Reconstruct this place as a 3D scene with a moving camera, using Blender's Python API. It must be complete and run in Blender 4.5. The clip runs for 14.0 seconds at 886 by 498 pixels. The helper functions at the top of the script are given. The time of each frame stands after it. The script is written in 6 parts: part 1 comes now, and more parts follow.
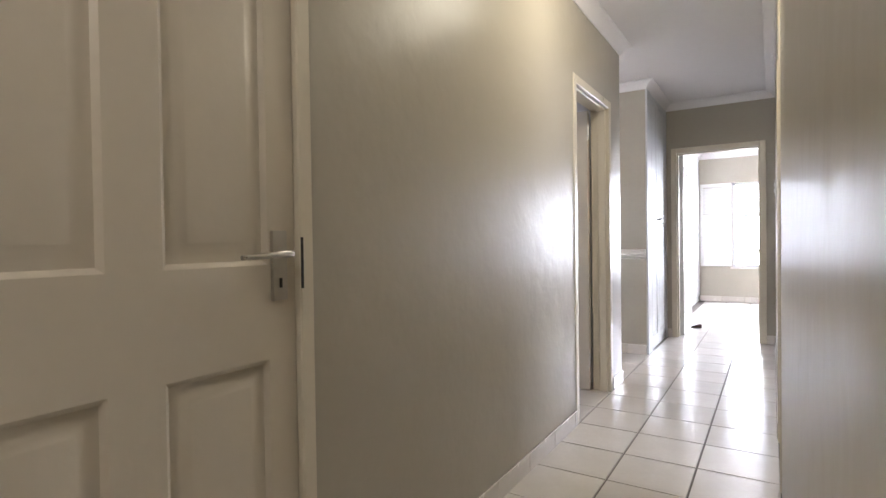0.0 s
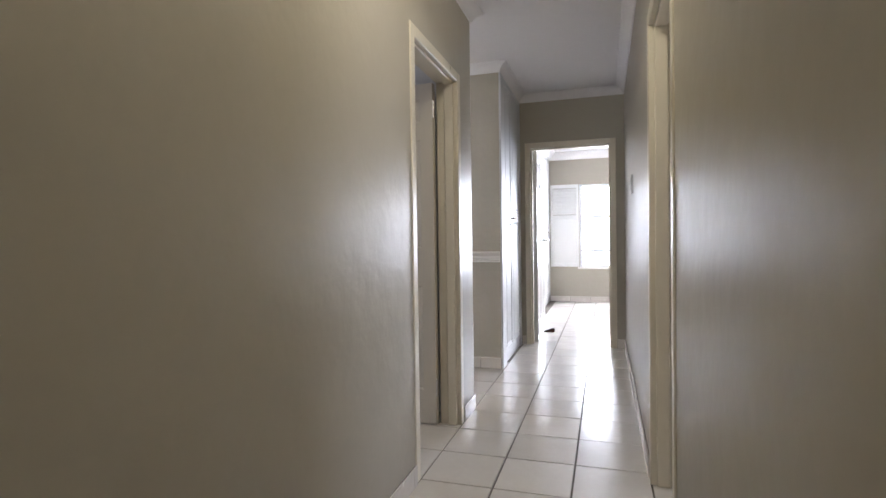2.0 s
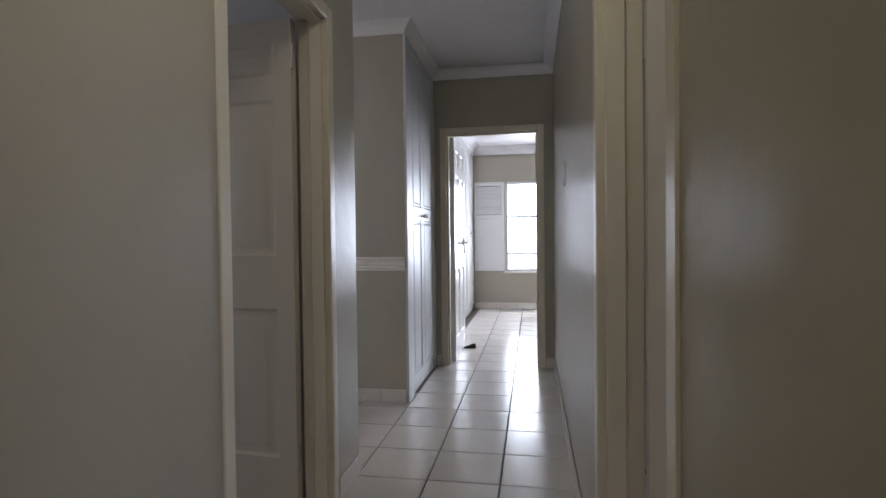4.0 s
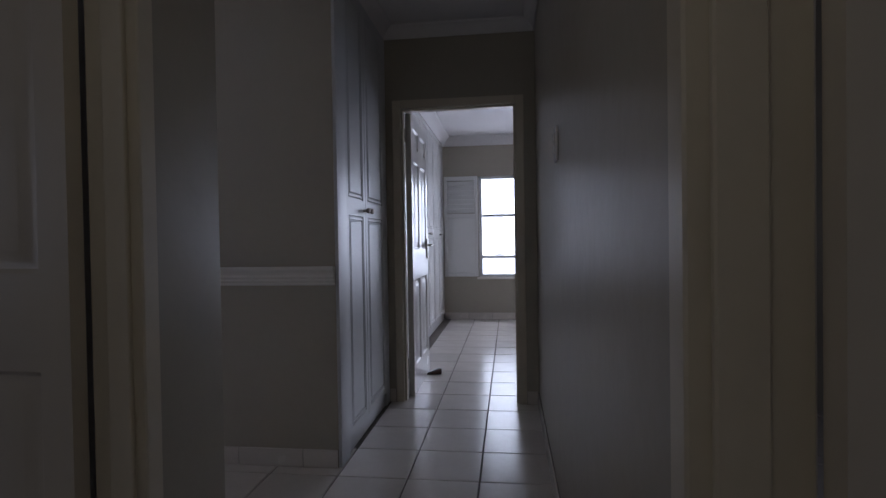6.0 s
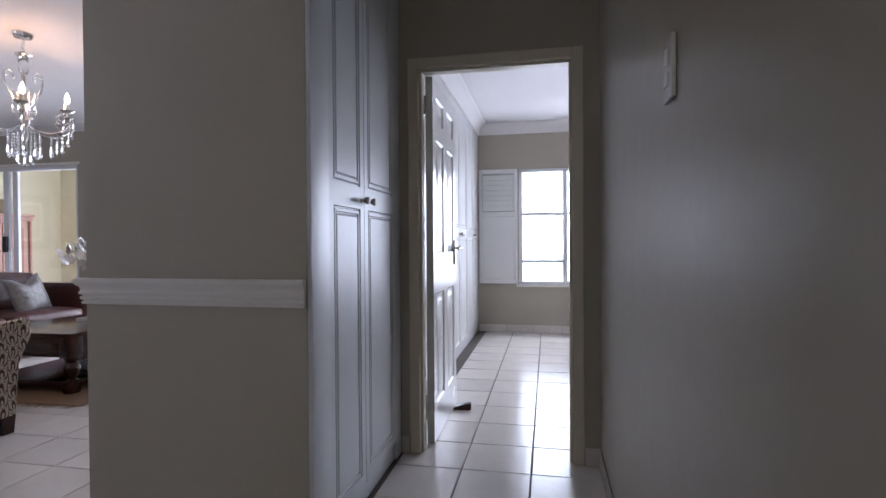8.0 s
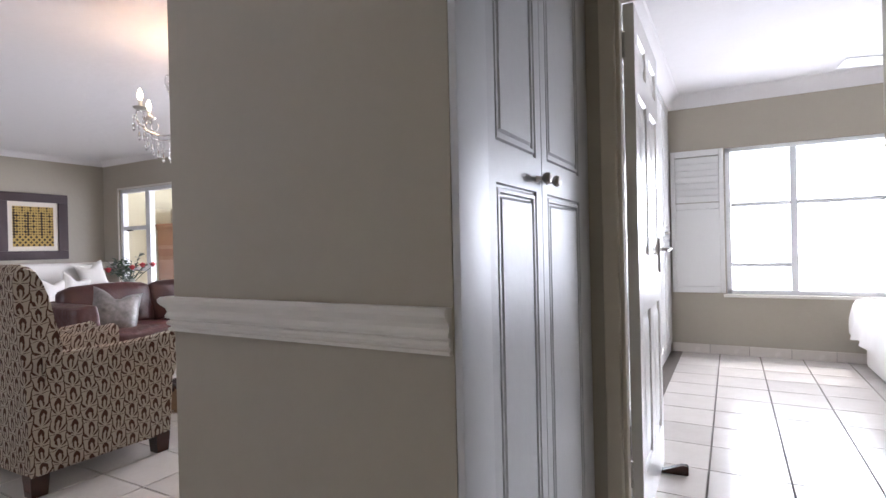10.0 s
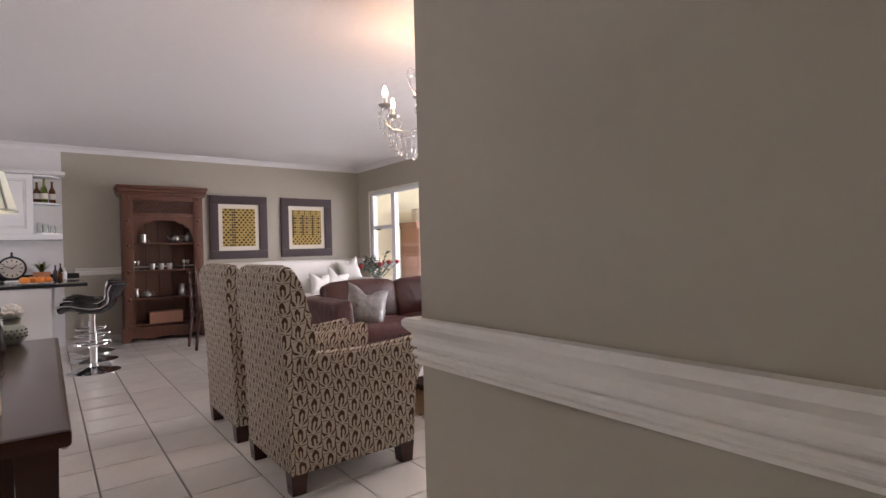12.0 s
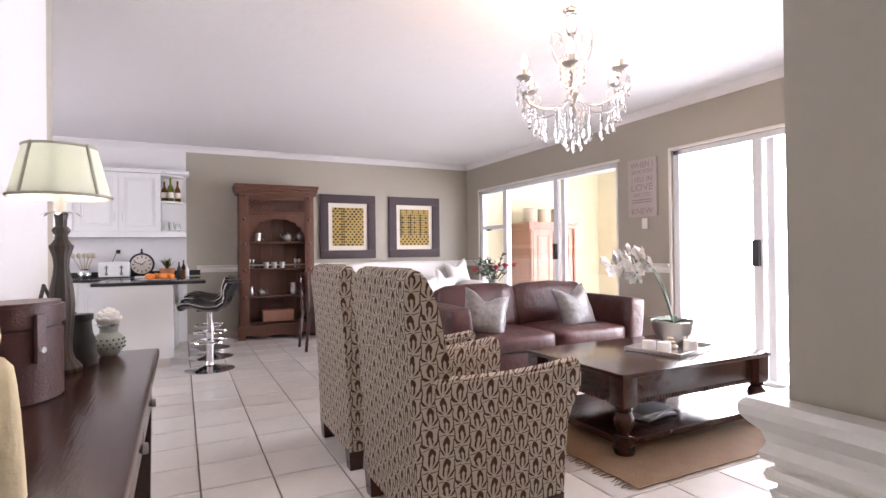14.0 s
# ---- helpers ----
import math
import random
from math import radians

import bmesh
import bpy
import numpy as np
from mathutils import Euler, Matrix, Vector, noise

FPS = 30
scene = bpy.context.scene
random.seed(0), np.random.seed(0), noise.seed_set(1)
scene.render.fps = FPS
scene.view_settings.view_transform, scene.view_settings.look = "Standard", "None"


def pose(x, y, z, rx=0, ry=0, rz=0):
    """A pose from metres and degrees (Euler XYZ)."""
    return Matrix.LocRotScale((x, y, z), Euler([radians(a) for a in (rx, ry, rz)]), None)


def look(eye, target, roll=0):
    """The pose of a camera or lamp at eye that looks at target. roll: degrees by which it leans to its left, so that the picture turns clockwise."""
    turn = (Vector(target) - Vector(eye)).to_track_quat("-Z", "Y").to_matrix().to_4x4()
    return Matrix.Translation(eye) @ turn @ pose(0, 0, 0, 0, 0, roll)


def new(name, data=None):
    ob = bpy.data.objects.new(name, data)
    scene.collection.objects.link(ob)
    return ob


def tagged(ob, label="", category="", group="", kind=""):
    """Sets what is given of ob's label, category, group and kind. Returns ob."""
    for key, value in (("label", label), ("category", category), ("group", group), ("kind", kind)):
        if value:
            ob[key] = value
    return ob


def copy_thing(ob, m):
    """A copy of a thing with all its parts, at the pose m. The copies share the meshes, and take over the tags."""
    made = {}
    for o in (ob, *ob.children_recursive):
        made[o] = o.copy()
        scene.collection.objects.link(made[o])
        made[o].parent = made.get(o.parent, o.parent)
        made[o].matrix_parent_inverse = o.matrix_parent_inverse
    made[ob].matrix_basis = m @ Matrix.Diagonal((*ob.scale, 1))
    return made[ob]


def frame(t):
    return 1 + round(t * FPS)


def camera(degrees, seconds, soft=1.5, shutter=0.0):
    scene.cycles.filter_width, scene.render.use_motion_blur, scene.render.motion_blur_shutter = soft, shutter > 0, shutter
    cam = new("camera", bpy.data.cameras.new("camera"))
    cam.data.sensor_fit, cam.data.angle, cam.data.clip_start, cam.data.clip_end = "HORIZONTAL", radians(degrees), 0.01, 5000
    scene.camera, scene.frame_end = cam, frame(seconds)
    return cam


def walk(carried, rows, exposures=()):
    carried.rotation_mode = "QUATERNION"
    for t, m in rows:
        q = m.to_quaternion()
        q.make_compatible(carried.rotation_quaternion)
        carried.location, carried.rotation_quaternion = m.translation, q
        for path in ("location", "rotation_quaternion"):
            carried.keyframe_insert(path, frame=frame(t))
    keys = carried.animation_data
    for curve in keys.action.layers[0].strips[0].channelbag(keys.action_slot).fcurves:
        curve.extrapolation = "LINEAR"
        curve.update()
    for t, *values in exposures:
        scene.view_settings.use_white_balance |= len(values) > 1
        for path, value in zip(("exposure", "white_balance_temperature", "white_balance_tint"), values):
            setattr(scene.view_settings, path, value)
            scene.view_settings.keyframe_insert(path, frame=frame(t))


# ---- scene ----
cam = camera(80.5, 14.0)
PATH = [
    (0, (0.097, 0.769, 1.096), (-0.969, 2.461, 1.065), -0.8),
    (0.5, (0.007, 0.939, 1.098), (-0.961, 2.689, 1.069), -0.8),
    (1, (-0.059, 1.146, 1.1), (-0.869, 2.975, 1.067), -0.8),
    (1.5, (-0.064, 1.366, 1.114), (-0.754, 3.243, 1.077), -0.8),
    (2, (-0.068, 1.587, 1.098), (-0.658, 3.497, 1.061), -0.8),
    (2.5, (-0.069, 1.833, 1.111), (-0.575, 3.768, 1.074), -0.7),
    (3, (-0.058, 2.096, 1.11), (-0.487, 4.049, 1.073), -0.6),
    (3.5, (-0.061, 2.291, 1.107), (-0.437, 4.254, 1.069), -0.6),
    (6, (-0.065, 3.466, 1.105), (-0.314, 5.45, 1.074), -0.9),
    (6.5, (-0.071, 3.699, 1.112), (-0.319, 5.683, 1.082), -0.9),
    (7, (-0.081, 3.934, 1.105), (-0.335, 5.917, 1.072), -0.9),
    (7.2, (-0.084, 4.025, 1.111), (-0.358, 6.006, 1.08), -0.7),
    (9.5, (-0.349, 4.864, 1.105), (-1.123, 6.709, 1.092), -1.3),
    (10, (-0.436, 5.042, 1.107), (-1.4, 6.794, 1.099), -1.3),
    (10.5, (-0.518, 5.114, 1.109), (-1.66, 6.755, 1.102), -1.3),
    (11, (-0.639, 5.193, 1.118), (-1.957, 6.697, 1.117), -1.2),
    (11.5, (-0.739, 5.237, 1.113), (-2.192, 6.61, 1.117), -1.2),
    (12, (-0.886, 5.328, 1.129), (-2.48, 6.536, 1.126), -1.5),
    (12.5, (-1.024, 5.363, 1.118), (-2.714, 6.434, 1.122), -1.2),
    (13, (-1.188, 5.377, 1.123), (-2.938, 6.345, 1.134), -1.0),
    (13.2, (-1.238, 5.382, 1.125), (-3.001, 6.326, 1.137), -1.0),
    (13.5, (-1.307, 5.393, 1.129), (-3.082, 6.314, 1.138), -1.0),
    (14, (-1.468, 5.431, 1.129), (-3.256, 6.327, 1.141), -0.7),
]
EXPO = [(0.0, 1.20, 6020, 15), (1.0, 1.14, 6020, 15), (2.0, 0.69, 6020, 13), (2.5, 0.54, 6020, 14), (3.5, 0.08, 6020, 14), (4.3, -0.6, 5750, 12), (5.6, -1.95, 5600, 18), (6.1, -2.02, 5600, 18), (6.6, -1.86, 5600, 18), (7.2, -1.3, 5600, 18), (9.3, -0.42, 5950, 15), (10.5, -0.05, 6250, 17), (11.5, -0.36, 6600, 19), (12.5, -0.05, 6750, 20), (13.0, 0.0, 6700, 20), (13.5, 0.12, 6500, 20), (14.0, 0.46, 6400, 20)]
walk(cam, [(t, look(eye, target, roll)) for t, eye, target, roll in PATH], EXPO)

# ---- world and lamps ----
world = bpy.data.worlds.new("sky")
scene.world = world
world.use_nodes = True
wn = world.node_tree
sky = wn.nodes.new("ShaderNodeTexSky")
sky.sky_type = "NISHITA"
sky.sun_disc = False
sky.sun_elevation, sky.sun_rotation = radians(52), radians(20)
wn.links.new(sky.outputs[0], wn.nodes["Background"].inputs[0])
wn.nodes["Background"].inputs[1].default_value = 0.12
SUN = bpy.data.lights.new("sun", "SUN")
SUN.energy, SUN.angle, SUN.color = 2.5, radians(0.6), (1, 0.95, 0.87)
new("sun", SUN).matrix_world = look((2, 16, 20), (0, 6, 0))


def area(name, place, aim, w, h, power, colour):
    d = bpy.data.lights.new(name, "AREA")
    d.shape, d.size, d.size_y, d.energy, d.color = "RECTANGLE", w, h, power, colour
    new(name, d).matrix_world = look(place, aim)


def bulb(name, place, power, colour, r=0.03):
    d = bpy.data.lights.new(name, "POINT")
    d.energy, d.color, d.shadow_soft_size = power, colour, r
    new(name, d).location = place


DAY = (0.90, 0.915, 1.0)
area("bedroom_daylight", (0.62, 11.08, 1.3), (0.62, 9, 1.3), 2.2, 1.5, 118, DAY)
area("patio_door_daylight", (-4.4, 10.1, 1.15), (-4.4, 8, 0.8), 1.9, 2.1, 115, DAY)
area("sunroom_daylight", (-5.25, 12.44, 1.28), (-7.0, 9, 1.1), 4.2, 1.8, 205, DAY)
area("left_room_daylight", (-4.3, 3.2, 1.5), (-1, 3.2, 1.2), 1.2, 1.2, 14, DAY)
area("right_room_daylight", (2.86, 3.7, 1.5), (0, 3.7, 1.1), 1.3, 1.2, 17, DAY)
# added fill for the kitchen, set at an assumed window out of view
area("kitchen_daylight", (-7.0, 2.3, 1.6), (-7.0, 5, 1.2), 1.6, 1.1, 40, DAY)

WARM = (1.0, 0.92, 0.68)
bulb("hall_ceiling_bulb", (-0.30, 3.2, 2.40), 9.0, WARM, 0.14)
# fill light with no known source, added to brighten the near door
bulb("entrance_ceiling_bulb", (-0.30, 0.0, 2.40), 9.5, (1, 0.92, 0.78), 0.14)
bulb("chandelier_glow", (-3.65, 7.31, 2.14), 20, (1, 0.54, 0.24), 0.05)
bulb("table_lamp_bulb", (-3.3, 5.115, 1.37), 2.4, (1, 0.97, 0.90), 0.03)
bulb("second_table_lamp_bulb", (-2.17, 5.09, 1.37), 2.4, (1, 0.97, 0.90), 0.03)

# ---- materials ----


def mat(name):
    m = bpy.data.materials.new(name)
    m.use_nodes = True
    return m, m.node_tree.nodes, m.node_tree.links, m.node_tree.nodes["Principled BSDF"]


def surf(name, a, b, scale=3.0, rough=0.5, rvar=0.1, bump=0.02, fine=60.0, metal=0.0, stretch=(1, 1, 1), spec=0.5, rand=0.0, coat=0.0, bdist=0.004):
    """Two tones mixed by broad noise, with fine grain relief and uneven gloss."""
    m, n, l, p = mat(name)
    tc, mp = n.new("ShaderNodeTexCoord"), n.new("ShaderNodeMapping")
    mp.inputs["Scale"].default_value = stretch
    l.new(tc.outputs["Object"], mp.inputs["Vector"])
    big, small = n.new("ShaderNodeTexNoise"), n.new("ShaderNodeTexNoise")
    big.inputs["Scale"].default_value, big.inputs["Detail"].default_value = scale, 4
    small.inputs["Scale"].default_value, small.inputs["Detail"].default_value = fine, 5
    for t in (big, small):
        l.new(mp.outputs[0], t.inputs["Vector"])
    mix = n.new("ShaderNodeMix")
    mix.data_type = "RGBA"
    mix.inputs[6].default_value, mix.inputs[7].default_value = (*a, 1), (*b, 1)
    add = n.new("ShaderNodeMath")
    add.operation = "MULTIPLY_ADD"
    l.new(small.outputs[0], add.inputs[0])
    add.inputs[1].default_value = 0.45
    sub = n.new("ShaderNodeMath")
    sub.operation = "MULTIPLY_ADD"
    l.new(big.outputs[0], sub.inputs[0])
    sub.inputs[1].default_value, sub.inputs[2].default_value = 0.7, -0.1
    l.new(sub.outputs[0], add.inputs[2])
    l.new(add.outputs[0], mix.inputs[0])
    out = mix.outputs[2]
    if rand:
        info, hs = n.new("ShaderNodeObjectInfo"), n.new("ShaderNodeHueSaturation")
        mr = n.new("ShaderNodeMapRange")
        mr.inputs["To Min"].default_value, mr.inputs["To Max"].default_value = 1 - rand, 1 + rand
        l.new(info.outputs["Random"], mr.inputs["Value"])
        l.new(mr.outputs[0], hs.inputs["Value"])
        l.new(out, hs.inputs["Color"])
        out = hs.outputs[0]
    l.new(out, p.inputs["Base Color"])
    rr = n.new("ShaderNodeMapRange")
    rr.inputs["To Min"].default_value, rr.inputs["To Max"].default_value = max(0.02, rough - rvar), rough + rvar
    l.new(big.outputs[0], rr.inputs["Value"])
    l.new(rr.outputs[0], p.inputs["Roughness"])
    p.inputs["Metallic"].default_value = metal
    p.inputs["Specular IOR Level"].default_value = spec
    p.inputs["Coat Weight"].default_value = coat
    p.inputs["Coat Roughness"].default_value = 0.12
    bp = n.new("ShaderNodeBump")
    bp.inputs["Strength"].default_value, bp.inputs["Distance"].default_value = min(1, bump * 10), bdist
    l.new(small.outputs[0], bp.inputs["Height"])
    l.new(bp.outputs[0], p.inputs["Normal"])
    return m


def glow(name, colour, strength):
    m, n, l, p = mat(name)
    p.inputs["Base Color"].default_value = (*colour, 1)
    p.inputs["Emission Color"].default_value = (*colour, 1)
    p.inputs["Emission Strength"].default_value = strength
    return m


def glass(name, colour=(1, 1, 1), rough=0.0, ior=1.45):
    m, n, l, p = mat(name)
    p.inputs["Base Color"].default_value = (*colour, 1)
    p.inputs["Transmission Weight"].default_value = 1
    p.inputs["Roughness"].default_value, p.inputs["IOR"].default_value = rough, ior
    return m


def fabric(name, ground, figure, period):
    """Woven upholstery with a scrolling damask figure: half-drop fans of brown leaves on a pale ground."""
    m, n, l, p = mat(name)
    tc = n.new("ShaderNodeTexCoord")

    def op(kind, a, b=None, c=None):
        q = n.new("ShaderNodeMath")
        q.operation = kind
        for k, v in enumerate((a, b, c)):
            if v is None:
                continue
            if isinstance(v, (int, float)):
                q.inputs[k].default_value = v
            else:
                l.new(v, q.inputs[k])
        return q.outputs[0]

    # palmettes in half-drop rows: each cell holds a fan of pointed leaves that curl outwards
    sep, warp = n.new("ShaderNodeSeparateXYZ"), n.new("ShaderNodeTexNoise")
    l.new(tc.outputs["Object"], sep.inputs[0])
    warp.inputs["Scale"].default_value = 10
    l.new(tc.outputs["Object"], warp.inputs["Vector"])
    wob = op("MULTIPLY_ADD", warp.outputs[0], 0.6, -0.3)
    u = op("ADD", op("MULTIPLY", op("ADD", sep.outputs[0], sep.outputs[1]), 1 / period), wob)
    drop = op("MULTIPLY", op("FLOORED_MODULO", op("FLOOR", u), 2.0), 0.5)
    v = op("ADD", op("ADD", op("MULTIPLY", sep.outputs[2], 0.86 / period), drop), wob)
    across = op("ABSOLUTE", op("SUBTRACT", op("FRACT", u), 0.5))
    along = op("ADD", op("FRACT", v), -0.12)
    ang = op("ARCTAN2", across, along)
    rad = op("SQRT", op("ADD", op("MULTIPLY", across, across), op("MULTIPLY", along, along)))
    fan = op("COSINE", op("MULTIPLY_ADD", rad, 8.0, op("MULTIPLY", ang, 8.0)))

    def ring(middle, sharp, least):
        d = op("SUBTRACT", rad, middle)
        return op("SUBTRACT", fan, op("MULTIPLY_ADD", op("MULTIPLY", d, d), sharp, least))

    leaf = op("MAXIMUM", ring(0.30, 26.0, -0.15), ring(0.70, 16.0, -0.2))
    soft = n.new("ShaderNodeMapRange")
    soft.inputs["From Min"].default_value, soft.inputs["From Max"].default_value = 0.0, 0.22
    l.new(leaf, soft.inputs["Value"])
    figure_mask = soft.outputs[0]
    mix = n.new("ShaderNodeMix")
    mix.data_type = "RGBA"
    mix.inputs[6].default_value, mix.inputs[7].default_value = (*ground, 1), (*figure, 1)
    l.new(figure_mask, mix.inputs[0])
    l.new(mix.outputs[2], p.inputs["Base Color"])
    p.inputs["Roughness"].default_value = 0.85
    p.inputs["Specular IOR Level"].default_value = 0.25
    weave = n.new("ShaderNodeTexNoise")
    weave.inputs["Scale"].default_value = 420
    l.new(tc.outputs["Object"], weave.inputs["Vector"])
    hgt = op("MULTIPLY_ADD", figure_mask, -0.6, weave.outputs[0])
    bp = n.new("ShaderNodeBump")
    bp.inputs["Strength"].default_value, bp.inputs["Distance"].default_value = 0.4, 0.002
    l.new(hgt, bp.inputs["Height"])
    l.new(bp.outputs[0], p.inputs["Normal"])
    return m


def paint(name, colour, rough, spec):
    """Rolled wall paint: one plain tone with a faint roller stipple and slow waves in the plaster."""
    m, n, l, p = mat(name)
    tc = n.new("ShaderNodeTexCoord")
    fine, wave, mid = n.new("ShaderNodeTexNoise"), n.new("ShaderNodeTexNoise"), n.new("ShaderNodeTexNoise")
    for t, sc, d in ((fine, 160, 3), (wave, 6.5, 3), (mid, 28, 4)):
        t.inputs["Scale"].default_value, t.inputs["Detail"].default_value = sc, d
        l.new(tc.outputs["Object"], t.inputs["Vector"])
    hs, mr = n.new("ShaderNodeHueSaturation"), n.new("ShaderNodeMapRange")
    mr.inputs["To Min"].default_value, mr.inputs["To Max"].default_value = 0.975, 1.025
    l.new(mid.outputs[0], mr.inputs["Value"])
    l.new(mr.outputs[0], hs.inputs["Value"])
    hs.inputs["Color"].default_value = (*colour, 1)
    l.new(hs.outputs[0], p.inputs["Base Color"])
    rr = n.new("ShaderNodeMapRange")
    rr.inputs["To Min"].default_value, rr.inputs["To Max"].default_value = rough - 0.05, rough + 0.05
    l.new(mid.outputs[0], rr.inputs["Value"])
    l.new(rr.outputs[0], p.inputs["Roughness"])
    p.inputs["Specular IOR Level"].default_value = spec
    b1, b2 = n.new("ShaderNodeBump"), n.new("ShaderNodeBump")
    b1.inputs["Strength"].default_value, b1.inputs["Distance"].default_value = 0.55, 0.008
    b2.inputs["Strength"].default_value, b2.inputs["Distance"].default_value = 0.12, 0.001
    l.new(wave.outputs[0], b1.inputs["Height"])
    l.new(fine.outputs[0], b2.inputs["Height"])
    l.new(b1.outputs[0], b2.inputs["Normal"])
    l.new(b2.outputs[0], p.inputs["Normal"])
    return m


def tile_mat(name, island=False):
    """Glazed ceramic with cream mottling, faint veins, and a shade of its own for each tile."""
    m = surf(name, (0.62, 0.575, 0.52), (0.74, 0.70, 0.655), 5.0, 0.2, 0.07, 0.02, 26.0, rand=0.0)
    n, l, p = m.node_tree.nodes, m.node_tree.links, m.node_tree.nodes["Principled BSDF"]
    src = p.inputs["Base Color"].links[0].from_socket
    hs, mr = n.new("ShaderNodeHueSaturation"), n.new("ShaderNodeMapRange")
    mr.inputs["To Min"].default_value, mr.inputs["To Max"].default_value = 0.93, 1.05
    if island:
        l.new(n.new("ShaderNodeNewGeometry").outputs["Random Per Island"], mr.inputs["Value"])
    else:
        l.new(n.new("ShaderNodeObjectInfo").outputs["Random"], mr.inputs["Value"])
    l.new(mr.outputs[0], hs.inputs["Value"])
    l.new(src, hs.inputs["Color"])
    l.new(hs.outputs[0], p.inputs["Base Color"])
    return m


M_WALL = paint("greige_wall_paint", (0.412, 0.377, 0.310), 0.36, 0.24)
M_CEIL = paint("white_ceiling_paint", (0.74, 0.72, 0.715), 0.8, 0.4)
M_WALLWHITE = paint("white_wall_paint", (0.74, 0.735, 0.73), 0.5, 0.4)
M_TRIM = surf("white_gloss_trim", (0.73, 0.70, 0.645), (0.76, 0.73, 0.675), 4, 0.36, 0.04, 0.002, 30)
M_CREAM = surf("cream_door_frame_enamel", (0.62, 0.56, 0.45), (0.69, 0.63, 0.52), 5, 0.3, 0.06, 0.012, 40)
M_DOOR = surf("cream_door_enamel", (0.60, 0.545, 0.46), (0.65, 0.595, 0.51), 2.5, 0.32, 0.05, 0.012, 34)
M_WHITE = surf("white_cabinet_lacquer", (0.74, 0.735, 0.72), (0.79, 0.785, 0.77), 2.5, 0.25, 0.05, 0.006, 50)
M_CUP = surf("grey_white_cupboard_enamel", (0.54, 0.55, 0.565), (0.60, 0.61, 0.625), 2.5, 0.40, 0.05, 0.01, 40)
M_TILE, M_TILES = tile_mat("cream_floor_tile"), tile_mat("cream_floor_tile_far", True)
M_SKIRT = surf("cream_skirting_tile", (0.60, 0.555, 0.50), (0.70, 0.66, 0.61), 7, 0.25, 0.06, 0.015, 40, rand=0.05)
M_GROUT = surf("dark_grout", (0.10, 0.085, 0.07), (0.16, 0.14, 0.12), 6, 0.9, 0.05, 0.05, 90)
M_YELLOW = paint("pale_yellow_plaster", (0.74, 0.68, 0.50), 0.75, 0.4)
M_ALU = surf("white_aluminium", (0.72, 0.73, 0.74), (0.78, 0.79, 0.80), 5, 0.35, 0.05, 0.004, 70)
M_CHROME = surf("chrome", (0.72, 0.72, 0.73), (0.80, 0.80, 0.81), 6, 0.12, 0.05, 0.004, 90, metal=1)
M_STEEL = surf("brushed_steel", (0.50, 0.48, 0.45), (0.60, 0.58, 0.55), 8, 0.3, 0.08, 0.01, 140, metal=1)
M_PEWTER = surf("old_pewter", (0.30, 0.29, 0.27), (0.45, 0.43, 0.40), 9, 0.33, 0.1, 0.02, 60, metal=1)
M_BLACK = surf("black_plastic", (0.012, 0.012, 0.013), (0.025, 0.025, 0.026), 8, 0.4, 0.1, 0.01, 90)
M_VINYL = surf("black_vinyl", (0.010, 0.010, 0.012), (0.022, 0.022, 0.025), 8, 0.28, 0.08, 0.02, 70)
M_GRANITE = surf("black_granite", (0.010, 0.010, 0.011), (0.05, 0.05, 0.052), 90, 0.1, 0.04, 0.004, 260)
M_MAHOG = surf("dark_mahogany", (0.026, 0.007, 0.005), (0.058, 0.017, 0.010), 5, 0.17, 0.07, 0.012, 60, stretch=(0.25, 3, 3), coat=0.1)
M_TEAK = surf("carved_brown_teak", (0.036, 0.012, 0.007), (0.17, 0.064, 0.033), 6, 0.38, 0.12, 0.05, 40, stretch=(2.5, 2.5, 0.35))
M_PINE = surf("warm_pine", (0.30, 0.135, 0.085), (0.42, 0.21, 0.14), 4, 0.4, 0.1, 0.02, 50, stretch=(2.5, 2.5, 0.35))
M_LEATHER = surf("oxblood_leather", (0.036, 0.011, 0.010), (0.105, 0.036, 0.031), 6, 0.36, 0.10, 0.09, 11, bdist=0.014)
M_CASE = surf("wine_leatherette", (0.055, 0.018, 0.016), (0.085, 0.03, 0.027), 6, 0.45, 0.08, 0.04, 160)
M_FABRIC = fabric("damask_upholstery", (0.46, 0.40, 0.325), (0.080, 0.038, 0.025), 0.068)
M_CUSHION = surf("silver_damask", (0.0, 0.0, 0.0), (0.50, 0.475, 0.46), 15, 0.36, 0.12, 0.03, 34)
M_LINEN = surf("white_linen", (0.72, 0.69, 0.65), (0.80, 0.78, 0.75), 6, 0.9, 0.05, 0.05, 160)
M_JUTE = surf("brown_jute", (0.18, 0.105, 0.052), (0.29, 0.18, 0.098), 14, 0.95, 0.04, 0.1, 150, bdist=0.01)
M_STONE = surf("carved_sandstone", (0.50, 0.40, 0.23), (0.62, 0.52, 0.33), 7, 0.75, 0.1, 0.05, 60)
M_WIRE = surf("rusty_wire", (0.03, 0.02, 0.015), (0.08, 0.05, 0.03), 20, 0.6, 0.1, 0.03, 90, metal=0.5)
M_BRONZE = surf("dark_turned_wood", (0.030, 0.022, 0.018), (0.085, 0.07, 0.058), 12, 0.5, 0.12, 0.03, 60)
M_CELADON = surf("grey_green_ceramic", (0.36, 0.42, 0.38), (0.55, 0.58, 0.53), 22, 0.3, 0.08, 0.02, 60)
M_POT = surf("beige_stoneware", (0.45, 0.38, 0.27), (0.58, 0.51, 0.39), 7, 0.6, 0.1, 0.03, 60)
